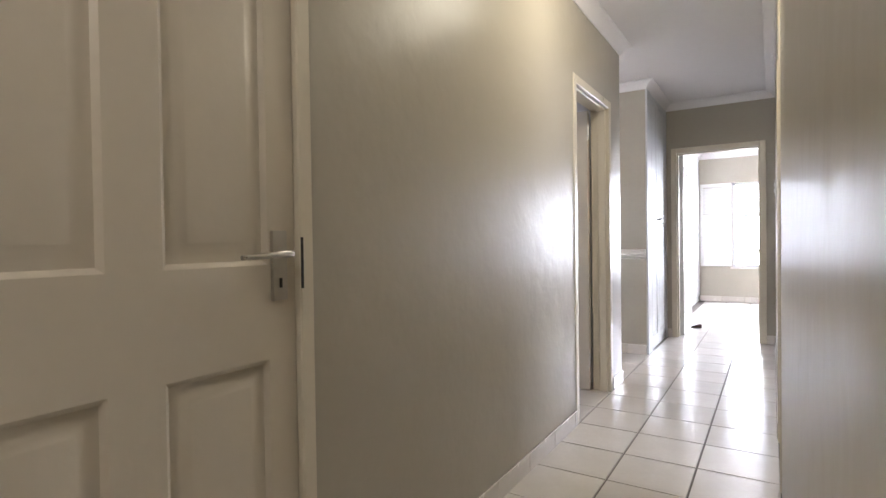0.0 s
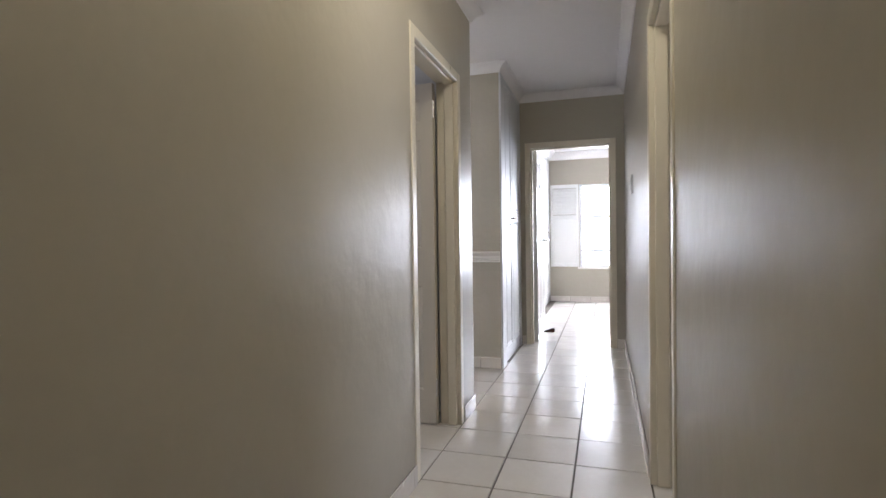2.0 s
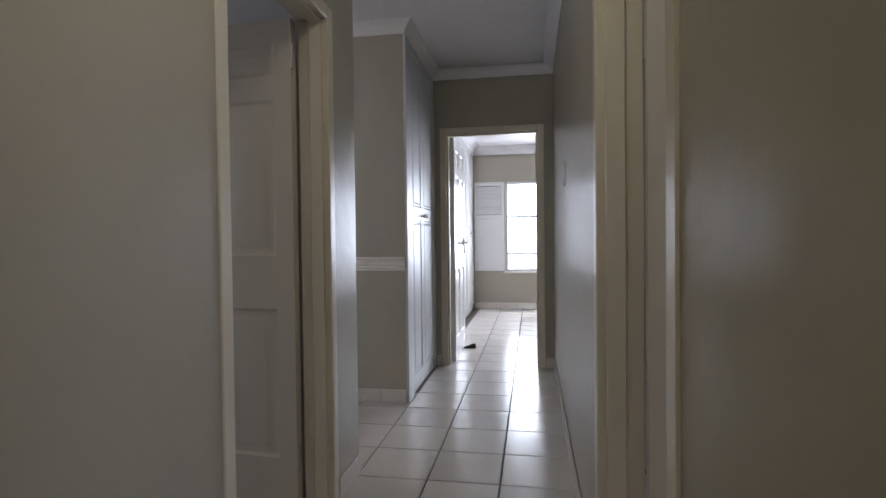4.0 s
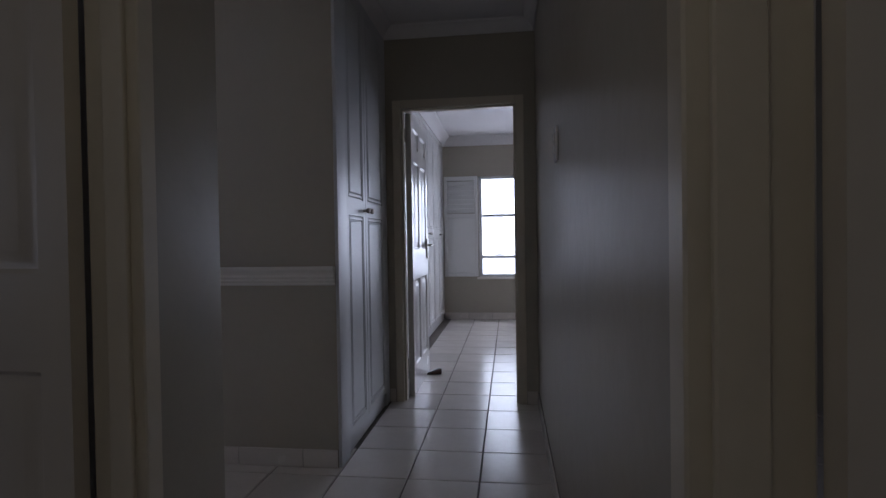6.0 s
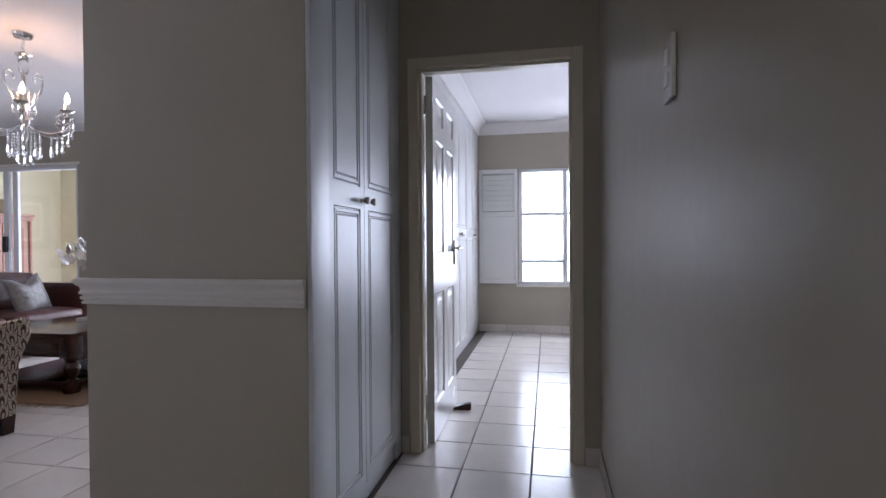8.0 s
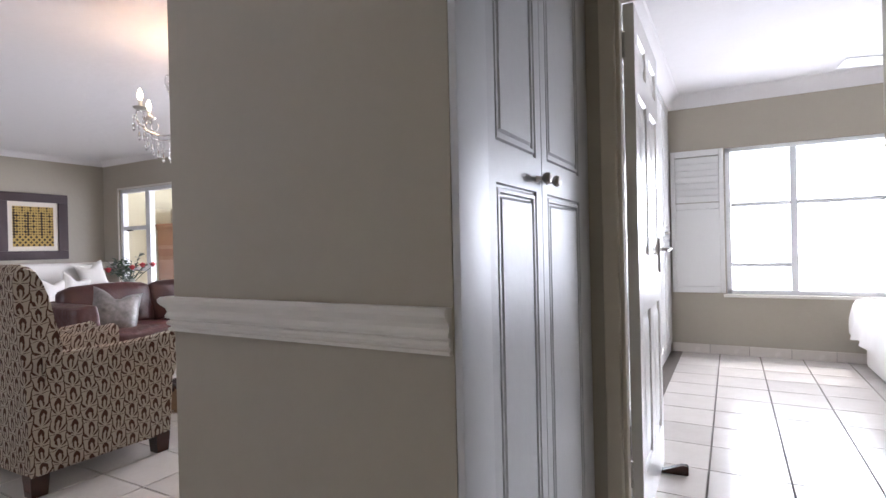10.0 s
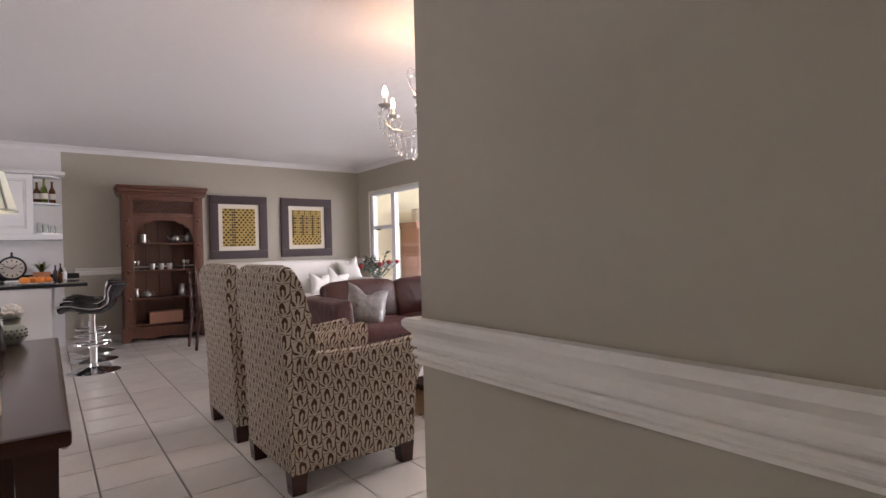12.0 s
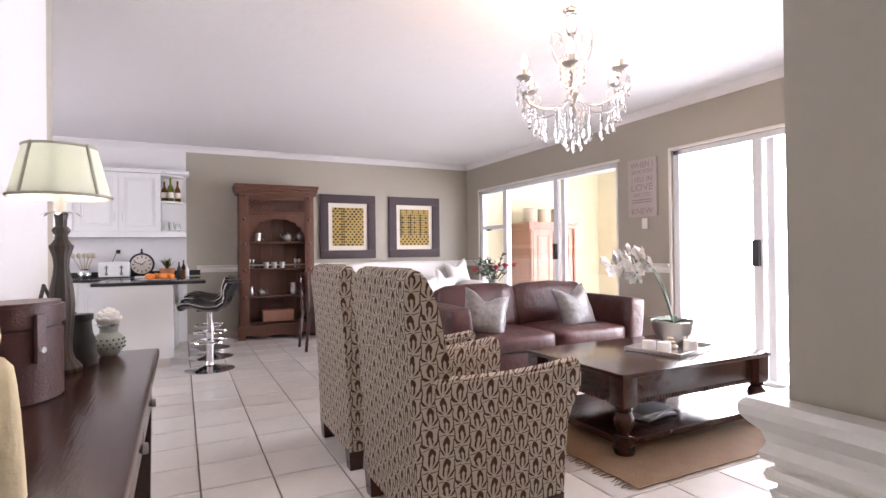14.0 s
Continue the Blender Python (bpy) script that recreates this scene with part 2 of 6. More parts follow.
M_PETAL = surf("white_petal", (0.78, 0.76, 0.72), (0.86, 0.85, 0.82), 14, 0.6, 0.08, 0.02, 60)
M_LEAF = surf("green_leaf", (0.035, 0.07, 0.03), (0.07, 0.13, 0.055), 14, 0.45, 0.1, 0.03, 60)
M_GREYLEAF = surf("grey_eucalyptus_leaf", (0.10, 0.13, 0.11), (0.19, 0.23, 0.19), 14, 0.6, 0.1, 0.03, 60)
M_PROTEA = surf("red_flower", (0.50, 0.03, 0.05), (0.68, 0.12, 0.12), 30, 0.6, 0.1, 0.05, 90)
M_ORANGE = surf("orange_peel", (0.75, 0.20, 0.02), (0.85, 0.30, 0.04), 8, 0.4, 0.06, 0.05, 110)
M_TERRA = surf("terracotta", (0.36, 0.13, 0.05), (0.48, 0.20, 0.09), 8, 0.8, 0.06, 0.05, 80)
M_FRAME = surf("aubergine_picture_frame", (0.038, 0.022, 0.025), (0.065, 0.040, 0.043), 7, 0.6, 0.1, 0.02, 80)
M_MOUNT = surf("cream_picture_mount", (0.66, 0.60, 0.52), (0.72, 0.66, 0.58), 5, 0.9, 0.05, 0.02, 120)
M_OCHRE = surf("ochre_cloth", (0.38, 0.25, 0.07), (0.50, 0.35, 0.12), 20, 0.9, 0.05, 0.05, 200)
M_INK = surf("black_ink_cloth", (0.02, 0.016, 0.012), (0.04, 0.03, 0.02), 20, 0.9, 0.05, 0.05, 200)
M_CRYSTAL = glass("cut_crystal", (1, 1, 1), 0.02, 1.55)
M_CLEAR = glass("clear_glass", (0.97, 1, 0.98), 0.0, 1.45)
M_BOTTLE = glass("green_bottle_glass", (0.35, 0.42, 0.06), 0.02, 1.5)
M_AMBER = glass("amber_bottle_glass", (0.35, 0.12, 0.03), 0.02, 1.5)
M_BULB = glow("lit_bulb", (1, 0.80, 0.52), 22)
M_SHADE = surf("cream_lampshade", (0.70, 0.68, 0.58), (0.76, 0.74, 0.65), 8, 0.9, 0.03, 0.03, 200)
sn, slk = M_SHADE.node_tree.nodes, M_SHADE.node_tree.links
trl, mxs = sn.new("ShaderNodeBsdfTranslucent"), sn.new("ShaderNodeMixShader")
trl.inputs[0].default_value = (0.72, 0.79, 0.76, 1)
mxs.inputs[0].default_value = 0.42
slk.new(sn["Principled BSDF"].outputs[0], mxs.inputs[1])
slk.new(trl.outputs[0], mxs.inputs[2])
slk.new(mxs.outputs[0], sn["Material Output"].inputs[0])
M_BAND = surf("grey_lampshade_band", (0.40, 0.40, 0.33), (0.48, 0.48, 0.40), 8, 0.9, 0.03, 0.03, 200)
M_PAPER = surf("magazine_paper", (0.20, 0.21, 0.23), (0.55, 0.55, 0.55), 9, 0.5, 0.05, 0.01, 60)
M_SIGN = surf("distressed_sign_board", (0.43, 0.375, 0.35), (0.55, 0.50, 0.47), 9, 0.8, 0.05, 0.04, 60)
M_SIGNINK = surf("faded_sign_lettering", (0.24, 0.18, 0.17), (0.42, 0.35, 0.33), 30, 0.8, 0.05, 0.02, 60)
M_SKYCARD = glow("bright_overcast_sky", (0.95, 0.97, 1.0), 9)

# ---- mesh helpers ----


def quads(bm, vs, faces):
    v = [bm.verts.new(c) for c in vs]
    for f in faces:
        bm.faces.new([v[i] for i in f])
    return v


def box(x0, x1, y0, y1, z0, z1, bevel=0.0, seg=2, bm=None):
    b = bmesh.new()
    bmesh.ops.create_cube(b, size=1)
    for v in b.verts:
        v.co = Vector(((x0 + x1) / 2 + v.co.x * (x1 - x0), (y0 + y1) / 2 + v.co.y * (y1 - y0), (z0 + z1) / 2 + v.co.z * (z1 - z0)))
    if bevel:
        bmesh.ops.bevel(b, geom=b.edges[:], offset=bevel, segments=seg, profile=0.7, affect="EDGES")
    return join(bm, b)


def join(bm, b, m=None):
    """Add b to bm (moved by m) and return the result."""
    if m is not None:
        b.transform(m)
    if bm is None:
        return b
    me = bpy.data.meshes.new("tmp")
    b.to_mesh(me)
    bm.from_mesh(me)
    bpy.data.meshes.remove(me)
    b.free()
    return bm


def lathe(profile, seg=20, at=(0, 0, 0), bm=None, m=None, flute=0.0, nfl=0):
    """A turned solid from (radius, height) pairs."""
    b = bmesh.new()
    rings = []
    for r, z in profile:
        ring = []
        for i in range(seg):
            a = 2 * math.pi * i / seg
            k = r * (1 + flute * math.cos(nfl * a)) if nfl else r
            ring.append(b.verts.new((at[0] + k * math.cos(a), at[1] + k * math.sin(a), at[2] + z)))
        rings.append(ring)
    for p, q in zip(rings, rings[1:]):
        for i in range(seg):
            b.faces.new((p[i], p[(i + 1) % seg], q[(i + 1) % seg], q[i]))
    for ring, flip in ((rings[0], True), (rings[-1], False)):
        b.faces.new(ring[::-1] if flip else ring)
    return join(bm, b, m)


def tube(points, r, seg=8, bm=None, taper=1.0):
    """A round bar swept along points."""
    b = bmesh.new()
    pts = [Vector(p) for p in points]
    rings = []
    side = None
    for i, p in enumerate(pts):
        d = (pts[min(i + 1, len(pts) - 1)] - pts[max(i - 1, 0)]).normalized()
        if side is None:
            side = d.orthogonal().normalized()
        side = (side - d * side.dot(d)).normalized()
        up = d.cross(side)
        k = r * (1 + (taper - 1) * i / max(1, len(pts) - 1))
        rings.append([b.verts.new(p + (side * math.cos(2 * math.pi * j / seg) + up * math.sin(2 * math.pi * j / seg)) * k) for j in range(seg)])
    for p, q in zip(rings, rings[1:]):
        for j in range(seg):
            b.faces.new((p[j], p[(j + 1) % seg], q[(j + 1) % seg], q[j]))
    b.faces.new(rings[0][::-1])
    b.faces.new(rings[-1])
    return join(bm, b)


def arc(c, r, a0, a1, n, plane="xz"):
    """Points on an arc, angles in degrees."""
    out = []
    for i in range(n + 1):
        a = radians(a0 + (a1 - a0) * i / n)
        u, w = r * math.cos(a), r * math.sin(a)
        out.append({"xz": (c[0] + u, c[1], c[2] + w), "yz": (c[0], c[1] + u, c[2] + w), "xy": (c[0] + u, c[1] + w, c[2])}[plane])
    return out


def spline(points, n=4):
    """A smooth run of points through the given ones."""
    p = [Vector(q) for q in points]
    p = [2 * p[0] - p[1]] + p + [2 * p[-1] - p[-2]]
    out = []
    for a, b, c, d in zip(p, p[1:], p[2:], p[3:]):
        for k in range(n):
            t = k / n
            out.append(tuple(0.5 * (2 * b + (c - a) * t + (2 * a - 5 * b + 4 * c - d) * t * t + (3 * b - a - 3 * c + d) * t ** 3)))
    return out + [tuple(p[-2])]


def prism(outline, lo, hi, axis="y", bevel=0.0, bm=None):
    """An outline of (u, w) pushed along an axis from lo to hi: y takes (x, z), x takes (y, z), z takes (x, y)."""
    b = bmesh.new()
    put = {"y": lambda u, w, d: (u, d, w), "x": lambda u, w, d: (d, u, w), "z": lambda u, w, d: (u, w, d)}[axis]
    p = [b.verts.new(put(u, w, lo)) for u, w in outline]
    q = [b.verts.new(put(u, w, hi)) for u, w in outline]
    k = len(outline)
    b.faces.new(p)
    b.faces.new(q[::-1])
    for i in range(k):
        b.faces.new((p[i], q[i], q[(i + 1) % k], p[(i + 1) % k]))
    bmesh.ops.recalc_face_normals(b, faces=b.faces[:])
    if bevel:
        bmesh.ops.bevel(b, geom=[e for e in b.edges if e.calc_face_angle(0) > 0.6], offset=bevel, segments=2, affect="EDGES")
    return join(bm, b)


def ball(r, at, sq=(1, 1, 1), sub=2, bm=None, m=None):
    b = bmesh.new()
    bmesh.ops.create_icosphere(b, subdivisions=sub, radius=r)
    for v in b.verts:
        v.co = Vector((at[0] + v.co.x * sq[0], at[1] + v.co.y * sq[1], at[2] + v.co.z * sq[2]))
    return join(bm, b, m)


def soft_box(x0, x1, y0, y1, z0, z1, r, puff=0.0, cuts=5, bm=None, power=4.0):
    """A stuffed block: rounded corners and bulging faces."""
    b = bmesh.new()
    bmesh.ops.create_cube(b, size=2)
    bmesh.ops.subdivide_edges(b, edges=b.edges[:], cuts=cuts, use_grid_fill=True)
    h = Vector(((x1 - x0) / 2, (y1 - y0) / 2, (z1 - z0) / 2))
    c = Vector(((x0 + x1) / 2, (y0 + y1) / 2, (z0 + z1) / 2))
    for v in b.verts:
        u = Vector([max(-1, min(1, q)) for q in v.co])
        w = Vector((u.x * h.x, u.y * h.y, u.z * h.z))
        inner = Vector([math.copysign(min(abs(q), max(0.0, s - r)), q) for q, s in zip(w, h)])
        d = w - inner
        if d.length > 1e-6:
            w = inner + d.normalized() * r if d.length > r else w
        k = [1 - abs(q) ** 2 for q in u]
        w += Vector((u.x * k[1] * k[2], u.y * k[0] * k[2], u.z * k[0] * k[1])) * puff
        v.co = c + w
    return join(bm, b)


def smooth(ob, angle=40):
    for f in ob.data.polygons:
        f.use_smooth = True
    ob.data.set_sharp_from_angle(angle=radians(angle))
    return ob


def part(name, bm, material, parent=None, label="", angle=40, flat=False):
    """Link a bmesh as one mesh object, under its thing if one is given."""
    me = bpy.data.meshes.new(name)
    bmesh.ops.recalc_face_normals(bm, faces=bm.faces[:])
    bm.to_mesh(me)
    bm.free()
    me.materials.append(material)
    ob = new(name, me)
    if not flat:
        smooth(ob, angle)
    if parent is not None:
        ob.parent = parent
    if label:
        tagged(ob, label)
    return ob


def thing(name, place, label, category, group="", kind=""):
    ob = new(name)
    ob.location = place
    ob.empty_display_size = 0.1
    return tagged(ob, label, category, group, kind)


def rot(ob, rz):
    ob.rotation_euler = (0, 0, radians(rz))
    return ob


# ---- the setting ----
H = 2.56
XR, XL, YE = 0.124, -0.885, 7.0


def structure(name, bm, material, label=""):
    return tagged(part(name, bm, material, None, "", 30), label, "", "", "structure")


def wall_y(bm, x0, x1, y0, y1, holes=(), z0=0.0, z1=H):
    """A wall that runs along y, with holes (a, b, sill, head)."""
    at = y0
    for a, b, s, h in sorted(holes):
        if a > at:
            bm = box(x0, x1, at, a, z0, z1, bm=bm)
        if s > z0:
            bm = box(x0, x1, a, b, z0, s, bm=bm)
        if h < z1:
            bm = box(x0, x1, a, b, h, z1, bm=bm)
        at = b
    return box(x0, x1, at, y1, z0, z1, bm=bm) if y1 > at else bm


def wall_x(bm, y0, y1, x0, x1, holes=(), z0=0.0, z1=H):
    at = x0
    for a, b, s, h in sorted(holes):
        if a > at:
            bm = box(at, a, y0, y1, z0, z1, bm=bm)
        if s > z0:
            bm = box(a, b, y0, y1, z0, s, bm=bm)
        if h < z1:
            bm = box(a, b, y0, y1, h, z1, bm=bm)
        at = b
    return box(at, x1, y0, y1, z0, z1, bm=bm) if x1 > at else bm


D0, DL, DR, DE = (0.854, 1.709), (3.77, 4.60), (3.20, 4.10), (-0.846, 0.045)
FW, FH = 0.055, 2.07
YS, YW, XW, XB = 4.872, 9.72, -9.12, -1.757
structure("wall_right", wall_y(None, XR, XR + 0.12, -1.5, YE, [(DR[0] + 0.002, DR[1] - 0.002, 0, FH - 0.002)]), M_WALL)
structure("wall_left", wall_y(None, XL - 0.12, XL, -1.5, YS, [(D0[0] + 0.002, D0[1] - 0.002, 0, FH - 0.002), (DL[0] + 0.002, DL[1] - 0.002, 0, FH - 0.002)]), M_WALL)
structure("wall_end", wall_x(None, YE, YE + 0.12, -0.9, 3.2, [(DE[0] + 0.002, DE[1] - 0.002, 0, FH - 0.002)]), M_WALL)
structure("wall_back", box(XL - 0.12, XR + 0.12, -1.62, -1.5, 0, H), M_WALL)
structure("wall_living_south", wall_x(None, YS - 0.12, YS, -4.499, XL - 0.121), M_WALLWHITE)
structure("wall_block", box(XB, -1.55, 5.93, YW, 0, H, bm=box(-1.55, -0.905, 5.93, 6.03, 0, H)), M_WALL)
S1, S2 = (-8.70, -5.73), (-5.03, -3.2)
structure("wall_living_north", wall_x(None, YW, YW + 0.14, XW, XB, [(S1[0], S1[1], 0, 2.09), (S2[0], S2[1], 0, 2.09)]), M_WALL)
structure("wall_living_west", box(XW - 0.12, XW, 2.2, YW + 0.14, 0, H), M_WALL)
# out of view; the opening is assumed, to go with the added kitchen light
structure("wall_kitchen_south", wall_x(None, 2.08, 2.2, XW - 0.12, -4.5, [(-7.8, -6.2, 1.05, 2.1)]), M_WALL)
structure("wall_kitchen_east", box(-4.62, -4.5, 2.2, YS, 0, H), M_WALL)
structure("wall_bedroom_north", wall_x(None, 10.81, 10.95, -1.62, 3.2, [(-0.475, 1.75, 0.59, 2.0)]), M_WALL)
structure("wall_bedroom_east", box(3.2, 3.32, YE, 10.95, 0, H), M_WALL)
structure("wall_left_room", wall_y(box(-4.5, -1.005, 1.7, 1.82, 0, H), -4.5, -4.38, 1.82, YS - 0.12, [(2.6, 3.8, 0.9, 2.1)]), M_WALL)
structure("wall_right_room", wall_y(box(XR + 0.121, 2.9, 1.5, 1.62, 0, H), 2.9, 3.02, 1.5, 6.95, [(3.0, 4.4, 0.9, 2.1)]), M_WALL)
structure("ceiling", box(-9.3, 3.4, -1.7, 11.0, H, H + 0.12), M_CEIL)
structure("floor", box(-9.3, 3.4, -1.7, 9.86, -0.2, -0.006, bm=box(-1.7, 3.4, 9.86, 11.0, -0.2, -0.006)), M_GROUT)


def sweep(path, prof, z):
    """A moulding swept along (x, y) points with mitred corners; the room lies to the left of the way."""
    b = bmesh.new()
    pts = [Vector(p) for p in path]
    rows = []
    ways = [(b_ - a_).normalized() for a_, b_ in zip(pts, pts[1:])]
    for i, p in enumerate(pts):
        n = [Vector((-w.y, w.x)) for w in (ways[max(i - 1, 0)], ways[min(i, len(ways) - 1)])]
        m = (n[0] + n[1]) / (1 + n[0].dot(n[1]))
        rows.append([b.verts.new((p.x + m.x * u, p.y + m.y * u, z + w)) for u, w in prof])
    k = len(prof)
    for p, q in zip(rows, rows[1:]):
        for i in range(k):
            b.faces.new((p[i], p[(i + 1) % k], q[(i + 1) % k], q[i]))
    b.faces.new(rows[0])
    b.faces.new(rows[-1][::-1])
    return b


COVE = [(0.001, -0.001), (0.001, -0.075), (0.010, -0.075), (0.014, -0.066), (0.030, -0.040), (0.052, -0.020), (0.072, -0.012), (0.078, -0.001)]
structure("cornice_trim", join(sweep([(-4.5, YS), (XL, YS), (XL, -1.5), (XR, -1.5), (XR, YE), (-0.905, YE), (-0.905, 5.93), (XB, 5.93), (XB, YW), (XW, YW), (XW, 2.2)], COVE, H), sweep([(3.2, 10.81), (-0.97, 10.81), (-0.97, 7.13)], [(u * 1.4, w * 1.75) for u, w in COVE], H)), M_CEIL, "white coved cornice")


def rail_profile():
    return [(0, 0), (0.016, 0), (0.018, 0.008), (0.011, 0.011), (0.011, 0.015), (0.020, 0.018), (0.023, 0.024), (0.020, 0.030), (0.013, 0.032), (0.013, 0.036), (0.025, 0.039), (0.027, 0.046), (0.023, 0.051), (0.020, 0.057), (0.024, 0.068), (0.035, 0.076), (0.044, 0.085), (0.045, 0.095), (0.038, 0.102), (0.0, 0.102)]


def dado(path, z=0.898):
    return sweep(path, [(u * 0.68, w * 0.9) for u, w in rail_profile()], z)


structure("dado_rail_block", dado([(XB, YW - 0.05), (XB, 5.93), (-0.908, 5.93)][::-1]), M_TRIM, "white moulded dado rail round the wall's end")
structure("dado_rail_west", dado([(XW, YW - 0.001), (XW, 5.62)][::1]), M_TRIM)
structure("dado_rail_north", join(join(dado([(S1[0] - 0.031, YW), (XW, YW)]), dado([(S2[0] - 0.031, YW), (S1[1] + 0.031, YW)])), dado([(XB - 0.001, YW), (S2[1] + 0.031, YW)])), M_TRIM)

# ---- door frames and doors ----


def door_frame(name, axis, face, depth, a, b, into, fw=FW):
    """A pressed steel frame round an opening: face is the wall's face, into the sign towards the room, depth the wall's thickness."""
    bm = None
    lo, hi = sorted((face - into * 0.006, face + into * (depth + 0.006)))
    # stepped profile: two flanges and a rebate
    def jamb(bm, u0, u1, z0, z1):
        return box(lo, hi, u0, u1, z0, z1, 0.004, 1, bm) if axis == "y" else box(u0, u1, lo, hi, z0, z1, 0.004, 1, bm)
    bm = jamb(bm, a, a + fw, 0, FH)
    bm = jamb(bm, b - fw, b, 0, FH)
    bm = jamb(bm, a + fw, b - fw, FH - fw, FH)
    ml, mh = sorted((face + into * 0.02, face + into * (depth - 0.045)))
    def stop(bm, u0, u1, z0, z1):
        return box(ml, mh, u0, u1, z0, z1, 0.003, 1, bm) if axis == "y" else box(u0, u1, ml, mh, z0, z1, 0.003, 1, bm)
    bm = stop(bm, a + fw, a + fw + 0.014, 0, FH - fw)
    bm = stop(bm, b - fw - 0.014, b - fw, 0, FH - fw)
    bm = stop(bm, a + fw, b - fw, FH - fw - 0.014, FH - fw)
    return structure(name, bm, M_CREAM, "cream enamelled steel door frame")


door_frame("door_frame_1", "y", XL, 0.12, *D0, -1, 0.044)
door_frame("door_frame_2", "y", XL, 0.12, *DL, -1)
door_frame("door_frame_3", "y", XR, 0.12, *DR, 1)
door_frame("door_frame_4", "x", YE, 0.12, *DE, 1)


def panel_door(name, w, h, place, rz, material, label, handle_side=1):
    """Six moulded panels on a leaf that runs along +x from its hinge; both faces alike."""
    d = thing(name, place, label, "door", "", "structure")
    t = 0.02
    cols = ((0.08, w / 2 - 0.052), (w / 2 + 0.052, w - 0.08))
    rows = ((0.20, 0.82), (1.04, 1.68), (1.78, h - 0.09))
    bm = bmesh.new()
    for s in (-1, 1):
        xs = sorted({0.0, w, *[q for c in cols for q in c]})
        zs = sorted({0.0, h, *[q for r in rows for q in r]})
        for i in range(len(xs) - 1):
            for j in range(len(zs) - 1):
                x0, x1, z0, z1 = xs[i], xs[i + 1], zs[j], zs[j + 1]
                if (x0, x1) in cols and (z0, z1) in rows:
                    steps = ((0, 1.0), (0.003, 0.9), (0.011, 0.5), (0.018, 0.45), (0.032, 0.5), (0.050, 0.9), (0.055, 0.95))
                    prev = None
                    for inset, k in steps:
                        ring = [bm.verts.new((x, s * t * k, z)) for x, z in ((x0 + inset, z0 + inset), (x1 - inset, z0 + inset), (x1 - inset, z1 - inset), (x0 + inset, z1 - inset))]
                        if prev:
                            for q in range(4):
                                bm.faces.new((prev[q], prev[(q + 1) % 4], ring[(q + 1) % 4], ring[q]))
                        prev = ring
                    bm.faces.new(prev)
                else:
                    bm.faces.new([bm.verts.new((x, s * t, z)) for x, z in ((x0, z0), (x1, z0), (x1, z1), (x0, z1))])
    for a, b in (((0, 0), (w, 0)), ((w, 0), (w, h)), ((w, h), (0, h)), ((0, h), (0, 0))):
        bm.faces.new([bm.verts.new(c) for c in ((a[0], -t, a[1]), (b[0], -t, b[1]), (b[0], t, b[1]), (a[0], t, a[1]))])
    bmesh.ops.remove_doubles(bm, verts=bm.verts[:], dist=0.0005)
    part("leaf", bm, material, d, "", 25)
    for s in (-1, 1):
        y = s * t
        hx = w - 0.053
        plate = part("handle_plate", box(hx - 0.021, hx + 0.021, min(y, y + s * 0.011), max(y, y + s * 0.011), 0.955, 1.12, 0.004), M_STEEL, d, "brushed steel lever handle plate")
        part("lever", tube([(hx, y, 1.065), (hx, y + s * 0.05, 1.065), (hx - 0.02, y + s * 0.055, 1.066), (hx - 0.08, y + s * 0.053, 1.062), (hx - 0.135, y + s * 0.05, 1.060)], 0.0095, 10, taper=0.6, bm= lathe([(0.014, 0), (0.014, 0.012)], 12, m=pose(hx, y, 1.065, -90 * s))), M_STEEL, d)
        part("keyhole", box(hx - 0.004, hx + 0.004, min(y + s * 0.010, y + s * 0.0125), max(y + s * 0.010, y + s * 0.0125), 0.985, 1.008, 0.001), M_BLACK, d)
    for z in (0.22, 1.85):
        part("hinge", tube([(-0.006, t * handle_side, z - 0.05), (-0.006, t * handle_side, z + 0.05)], 0.007, 8), M_STEEL, d)
    return rot(d, rz)


panel_door("door_1", D0[1] - D0[0] - 0.094, 2.005, (XL - 0.032, D0[0] + 0.047, 0.006), 90, M_DOOR, "closed cream six-panel door with steel lever handle")
panel_door("door_2", 0.745, 2.005, (XL - 0.135, DL[1] - FW - 0.025, 0.006), 176, M_DOOR, "open cream six-panel door swung into the side room")
panel_door("door_3", 0.785, 2.005, (XR + 0.128, DR[1] - FW - 0.022, 0.006), -1, M_DOOR, "open cream six-panel door swung into the other side room", -1)
panel_door("door_4", 0.735, 2.005, (DE[0] + FW + 0.03, YE + 0.125, 0.006), 90.5, M_WHITE, "open white six-panel bedroom door with steel lever handle")
part("strike_plate", box(XL + 0.0062, XL + 0.0085, D0[1] - 0.0435, D0[1] - 0.0365, 0.985, 1.11), M_BLACK, bpy.data.objects["door_frame_1"], "dark steel strike plate")

# ---- built-in cupboards ----


def panel_front(bm, u0, u1, z0, z1, x, out, inset=0.05):
    """A cupboard door face in the plane x with one raised panel, looking along out (+1 or -1)."""
    steps = ((0, 0.0), (inset, 0.0), (inset + 0.003, -0.007), (inset + 0.008, -0.007), (inset + 0.012, -0.001), (inset + 0.021, -0.001), (inset + 0.024, -0.007), (inset + 0.029, -0.007), (inset + 0.036, -0.0015))
    prev = None
    for i, k in steps:
        ring = [bm.verts.new((x + out * k, u, z)) for u, z in ((u0 + i, z0 + i), (u1 - i, z0 + i), (u1 - i, z1 - i), (u0 + i, z1 - i))]
        if prev:
            for q in range(4):
                bm.faces.new((prev[q], prev[(q + 1) % 4], ring[(q + 1) % 4], ring[q]))
        prev = ring
    bm.faces.new(prev)


